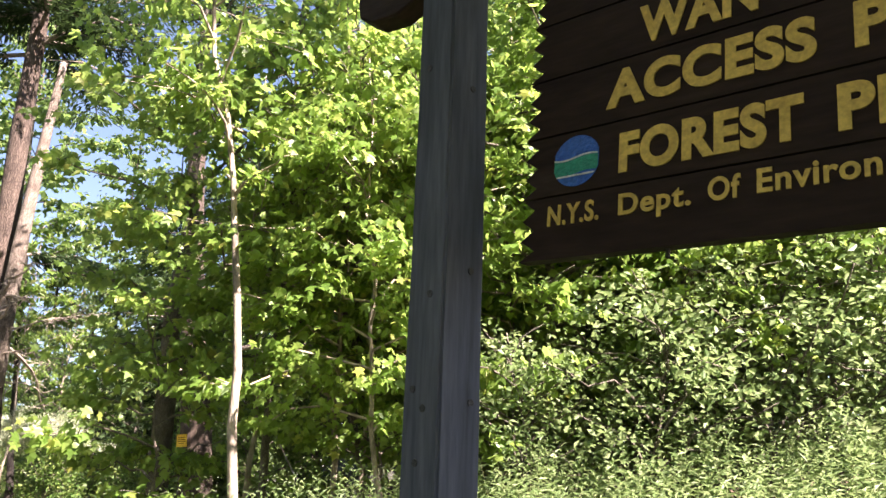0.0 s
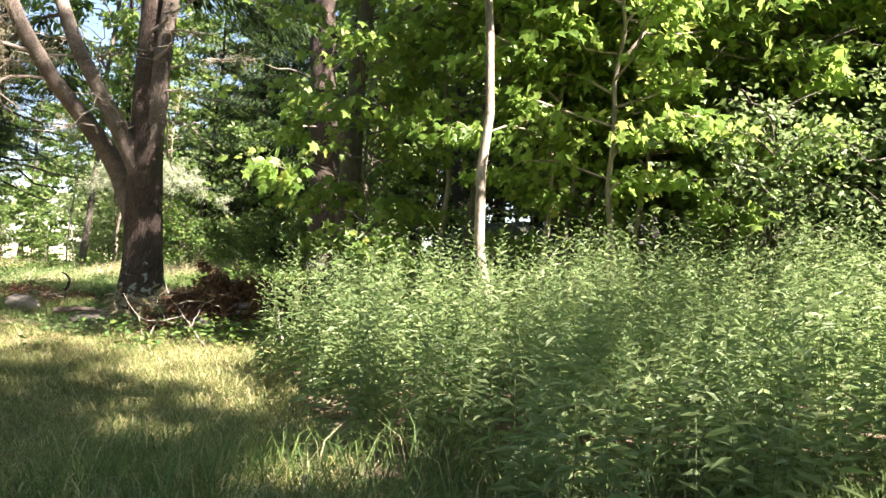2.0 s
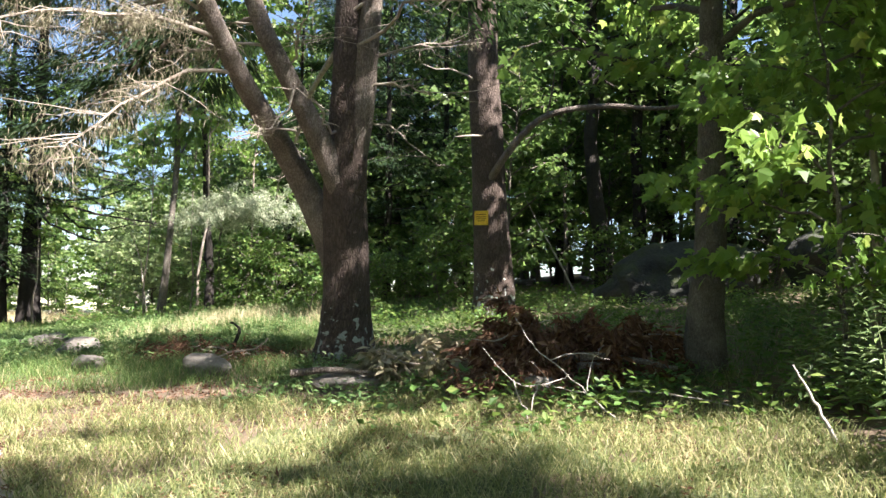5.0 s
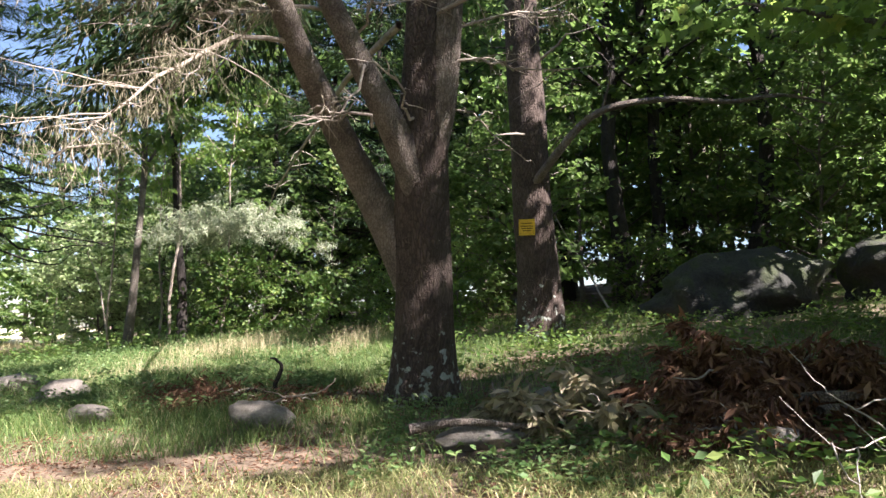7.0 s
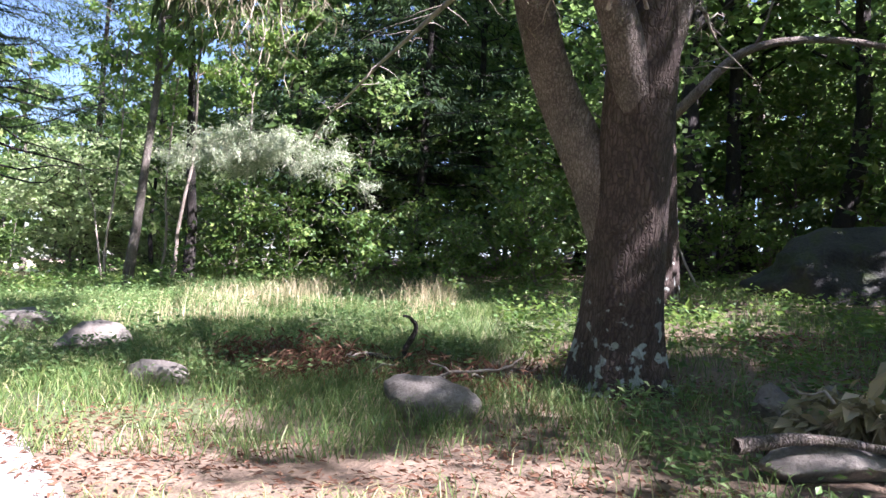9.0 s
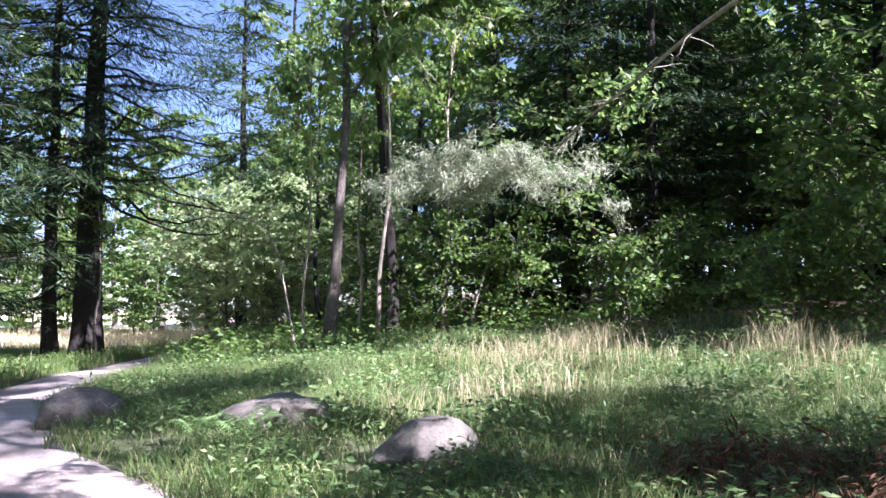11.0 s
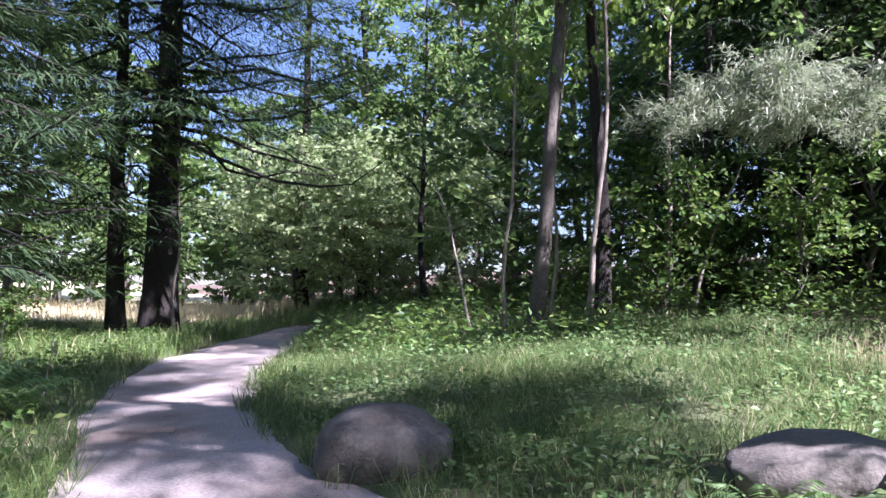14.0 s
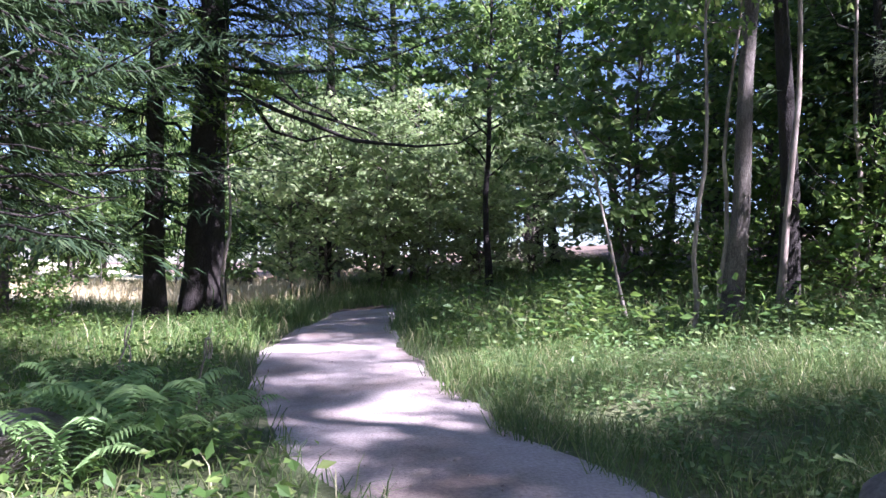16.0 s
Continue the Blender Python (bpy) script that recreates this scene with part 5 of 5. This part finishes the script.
for x, y in ((-21.6, 21.3), (-21.05, 21.2)):
    ob = thing("dry_stalk", stand(x, y, rng.uniform(0, 360), 1, 1, 0.0), "withered tan weed stalk with drooping curled leaves", "plant", "dry weed stalks")
    p = wander((0, 0, 0), (rng.normal(0, 0.08), rng.normal(0, 0.08), rng.uniform(0.55, 0.85)), 7, 0.02)
    child("stalk", tubes("stalk", [(p, np.linspace(0.010, 0.004, 7), 6)], M_DEAD), ob)
    for k in range(3):
        b = p[rng.integers(3, 7)]
        a = rng.uniform(0, 6.283)
        c = spline([b, b + (math.cos(a) * 0.04, math.sin(a) * 0.04, 0.02), b + (math.cos(a) * 0.07, math.sin(a) * 0.07, -0.05), b + (math.cos(a) * 0.06, math.sin(a) * 0.06, -0.13)], 4)
        child("curled_leaf", tubes("curled_leaf", [(c, np.linspace(0.004, 0.007, len(c)), 5)], M_DEAD), ob)

# ---- weeds and grass ----
def spots(n, x0, x1, y0, y1, keep):
    x, y = rng.uniform(x0, x1, n), rng.uniform(y0, y1, n)
    k = keep(x, y)
    for a, b, r in stone_spots:
        k = k & ((x - a) ** 2 + (y - b) ** 2 > r * r)
    return x[k], y[k]


def clump(x, y, f=1.0):
    return np.sin(1.7 * f * x + 0.9 * f * y) * np.sin(1.3 * f * y - 0.8 * f * x + 1) + 0.5 * np.sin(4.1 * f * x) * np.sin(3.7 * f * y + 2)


fresh_rng()
wx, wy = spots(3500, -3.9, 9.5, 3.9, 10.4, lambda x, y: (x > -3.0 + np.maximum(7.2 - y, 0) * 0.75 + 0.3 * np.sin(3 * y)) & (y < 9.9 + 0.4 * np.sin(x * 2)))
wz = ground_z(wx, wy)
wh = np.clip(rng.normal(0.96, 0.17, len(wx)) + 0.12 * clump(wx, wy, 1.5), 0.45, 1.4) * (0.75 + 0.35 * np.clip((wy - 4) / 3, 0, 1))
lx, ly = rng.normal(0, 0.14, (2, len(wx)))
K = 34
t = np.tile(np.linspace(0.12, 1.0, K), (len(wx), 1))
at = np.stack([wx[:, None] + lx[:, None] * t ** 2, wy[:, None] + ly[:, None] * t ** 2, wz[:, None] + wh[:, None] * t], -1).reshape(-1, 3)
a = (np.arange(K) * 2.4)[None] + rng.uniform(0, 6.283, (len(wx), 1))
to = np.stack([np.cos(a), np.sin(a), np.broadcast_to(0.75 * t ** 2 - 0.25, a.shape) + rng.normal(0.25, 0.3, a.shape)], -1).reshape(-1, 3)
size = (0.128 * (1.12 - 0.75 * t ** 2) * rng.uniform(0.7, 1.2, t.shape)).ravel()
tagged(new("weeds", leaves("weeds", at, to, size, size * 0.25, M_WEED, "lance")), "dense stand of tall leafy green weeds beside the lawn", "weeds", kind="stuff")
tagged(new("weed_stems", blades("weed_stems", wx, wy, wz - 0.02, wh * 0.95, 0.006, 0.1, M_STEM)), "upright green weed stems", "weeds", kind="stuff")


def grass(name, label, n, box, keep, height, width, lean, material):
    x, y = spots(n, *box, keep)
    h = height * rng.uniform(0.5, 1.3, len(x)) * (1 + 0.25 * clump(x, y))
    tagged(new(name, blades(name, x, y, ground_z(x, y) - 0.01, h, width, lean * rng.uniform(0.4, 1.4, len(x)), material)), label, "grass", kind="stuff")


def edge_keep(x, y, d=0.05):
    return trail_gap(x, y) > d + 0.12 * clump(x, y, 3)


grass("lawn_grass", "short bright trampled grass by the trail", 125000, (-11.5, -1.5, 2.5, 11.2), lambda x, y: edge_keep(x, y, -0.14) & (x < -2.6 + np.maximum(7 - y, -1) * 0.5) & (clump(x, y, 1.2) > rng.uniform(-1.6, 0.4, len(x)) + np.clip((y - 8.5 - 0.3 * (x + 9)) * 0.5, -1, 0.3)), 0.15, 0.0065, 1.3, M_GRASS)
grass("rough_grass", "rough grass at the foot of the weeds", 16000, (-3.2, 4.5, 2.2, 5.2), lambda x, y: clump(x, y, 1.4) > rng.uniform(-1.6, 0.2, len(x)), 0.32, 0.008, 0.9, M_MEADOW)
grass("meadow_grass", "rank green meadow grass", 150000, (-19.5, -8.2, 12.0, 26.0), lambda x, y: edge_keep(x, y, -0.2) & (0.65 * (x + 7.4) + 0.76 * (y - 5.2) < 11) & (clump(x, y) > rng.uniform(-1.2, 0.6, len(x))), 0.23, 0.007, 1.0, M_MEADOW)
grass("woodland_grass", "thin shaded grass under the pines", 46000, (-9.5, 3.0, 11.0, 24.0), lambda x, y: clump(x, y) > rng.uniform(-1.0, 0.8, len(x)), 0.2, 0.008, 0.8, M_MEADOW)
grass("verge_grass", "shaded grass along the trail", 42000, (-30.0, -19.0, 15.5, 36.0), lambda x, y: edge_keep(x, y, -0.16), 0.24, 0.009, 0.9, M_MEADOW)
grass("glade_grass", "grass in the far glade", 24000, (-24.0, -14.0, 24.0, 46.0), lambda x, y: edge_keep(x, y), 0.4, 0.013, 0.6, M_MEADOW)
grass("seeding_grass", "tall straw-coloured seeding grass", 8000, (-13.8, -9.0, 17.5, 22.5), lambda x, y: clump(x, y, 0.8) > rng.uniform(-0.4, 1.0, len(x)), 0.42, 0.006, 0.4, M_STRAW)
grass("reeds", "tall pale dry reeds at the field's edge", 1100, (-29.5, -22.2, 34.0, 40.0), lambda x, y: clump(x, y, 0.7) > rng.uniform(-0.9, 0.9, len(x)), 0.75, 0.014, 0.25, M_STRAW)
grass("field_grass", "sunlit pale meadow grass", 22000, (-60.0, -22.0, 33.0, 62.0), lambda x, y: y > 35 - 0.25 * (x + 24), 0.28, 0.03, 0.5, M_STRAW)


def herbs(name, label, n, box, keep, size, height, material):
    x, y = spots(n, *box, keep)
    z = ground_z(x, y) + height * rng.uniform(0.1, 1, len(x)) * (1 + 0.4 * clump(x, y, 1.6))
    to = np.c_[rng.normal(0, 1, (len(x), 2)), rng.normal(0.15, 0.3, len(x))]
    s = size * rng.uniform(0.5, 1.4, len(x))
    tagged(new(name, leaves(name, np.c_[x, y, z], to, s, s * 0.55, material)), label, "plants", kind="stuff")


herbs("meadow_herbs", "low leafy herbs in the grass", 75000, (-19.0, -9.0, 14.0, 26.0), lambda x, y: edge_keep(x, y, 0.1) & (clump(x, y, 1.3) > rng.uniform(-0.9, 0.9, len(x))), 0.062, 0.24, M_HERB)
herbs("verge_herbs", "low leafy herbs along the trail", 16000, (-27.0, -19.0, 16.5, 30.0), lambda x, y: edge_keep(x, y, 0.15), 0.08, 0.26, M_UNDER)
herbs("woodland_herbs", "low leafy herbs under the trees", 62000, (-8.5, 4.0, 9.0, 24.0), lambda x, y: (clump(x, y, 1.1) > rng.uniform(-1.0, 0.8, len(x))) & ((x > -6.5) | (y > 14.5)), 0.085, 0.28, M_UNDER)
herbs("brush_herbs", "bright low herbs round the brush and stones", 14000, (-8.2, -3.2, 10.2, 13.6), lambda x, y: (clump(x, y, 1.7) > rng.uniform(-0.7, 0.9, len(x))) & (y > 10.4 + 0.3 * np.sin(3 * x)), 0.065, 0.2, M_HERB)
herbs("edge_herbs", "leafy undergrowth at the foot of the wood", 26000, (-20.0, -6.0, 23.5, 31.0), lambda x, y: edge_keep(x, y, 0.3) & (clump(x, y, 0.9) > rng.uniform(-0.7, 1.0, len(x))), 0.11, 0.55, M_UNDER)


def litter(name, label, n, box, keep, size, material):
    x, y = spots(n, *box, keep)
    to = np.c_[rng.normal(0, 1, (len(x), 2)), rng.normal(0, 0.12, len(x))]
    s = size * rng.uniform(0.4, 1.4, len(x))
    tagged(new(name, leaves(name, np.c_[x, y, ground_z(x, y) + rng.uniform(0.012, 0.04, len(x))], to, s, s * 0.35, material, "lance")), label, "litter", kind="stuff")


litter("needle_litter", "rust-brown needles and dead leaves on the ground", 44000, (-13.5, -4.0, 6.0, 16.5), lambda x, y: (trail_gap(x, y) > -0.3) & (clump(x, y, 0.9) > rng.uniform(-0.8, 0.8, len(x))), 0.055, M_BROWN_NEEDLE)
litter("path_litter", "dry needles and twigs on the gravel", 800, (-22.0, -6.0, 4.0, 30.0), lambda x, y: (trail_gap(x, y) < 0.1) & (trail_gap(x, y) > -0.5), 0.026, M_BROWN_NEEDLE)
gx_, gy_ = spots(6000, -22.0, -6.0, 4.0, 30.0, lambda x, y: trail_gap(x, y) < -0.05)
n = len(gx_)
s = rng.uniform(0.004, 0.015, n)
octa = np.array([(1, 0, 0), (0, 1, 0), (-1, 0, 0), (0, -1, 0), (0, 0, 0.8), (0, 0, -0.8)])
v = np.c_[gx_, gy_, ground_z(gx_, gy_) + 0.024][:, None] + octa[None] * s[:, None, None] * rng.uniform(0.7, 1.3, (n, 6, 1))
tri = np.array([(0, 1, 4), (1, 2, 4), (2, 3, 4), (3, 0, 4)])
tagged(new("pebbles", raw_mesh("pebbles", v.reshape(-1, 3), (np.arange(n)[:, None, None] * 6 + tri[None]).ravel(), np.full(n * 4, 3), M_PATH)), "loose grey pebbles on the footpath", "pebbles", kind="stuff")
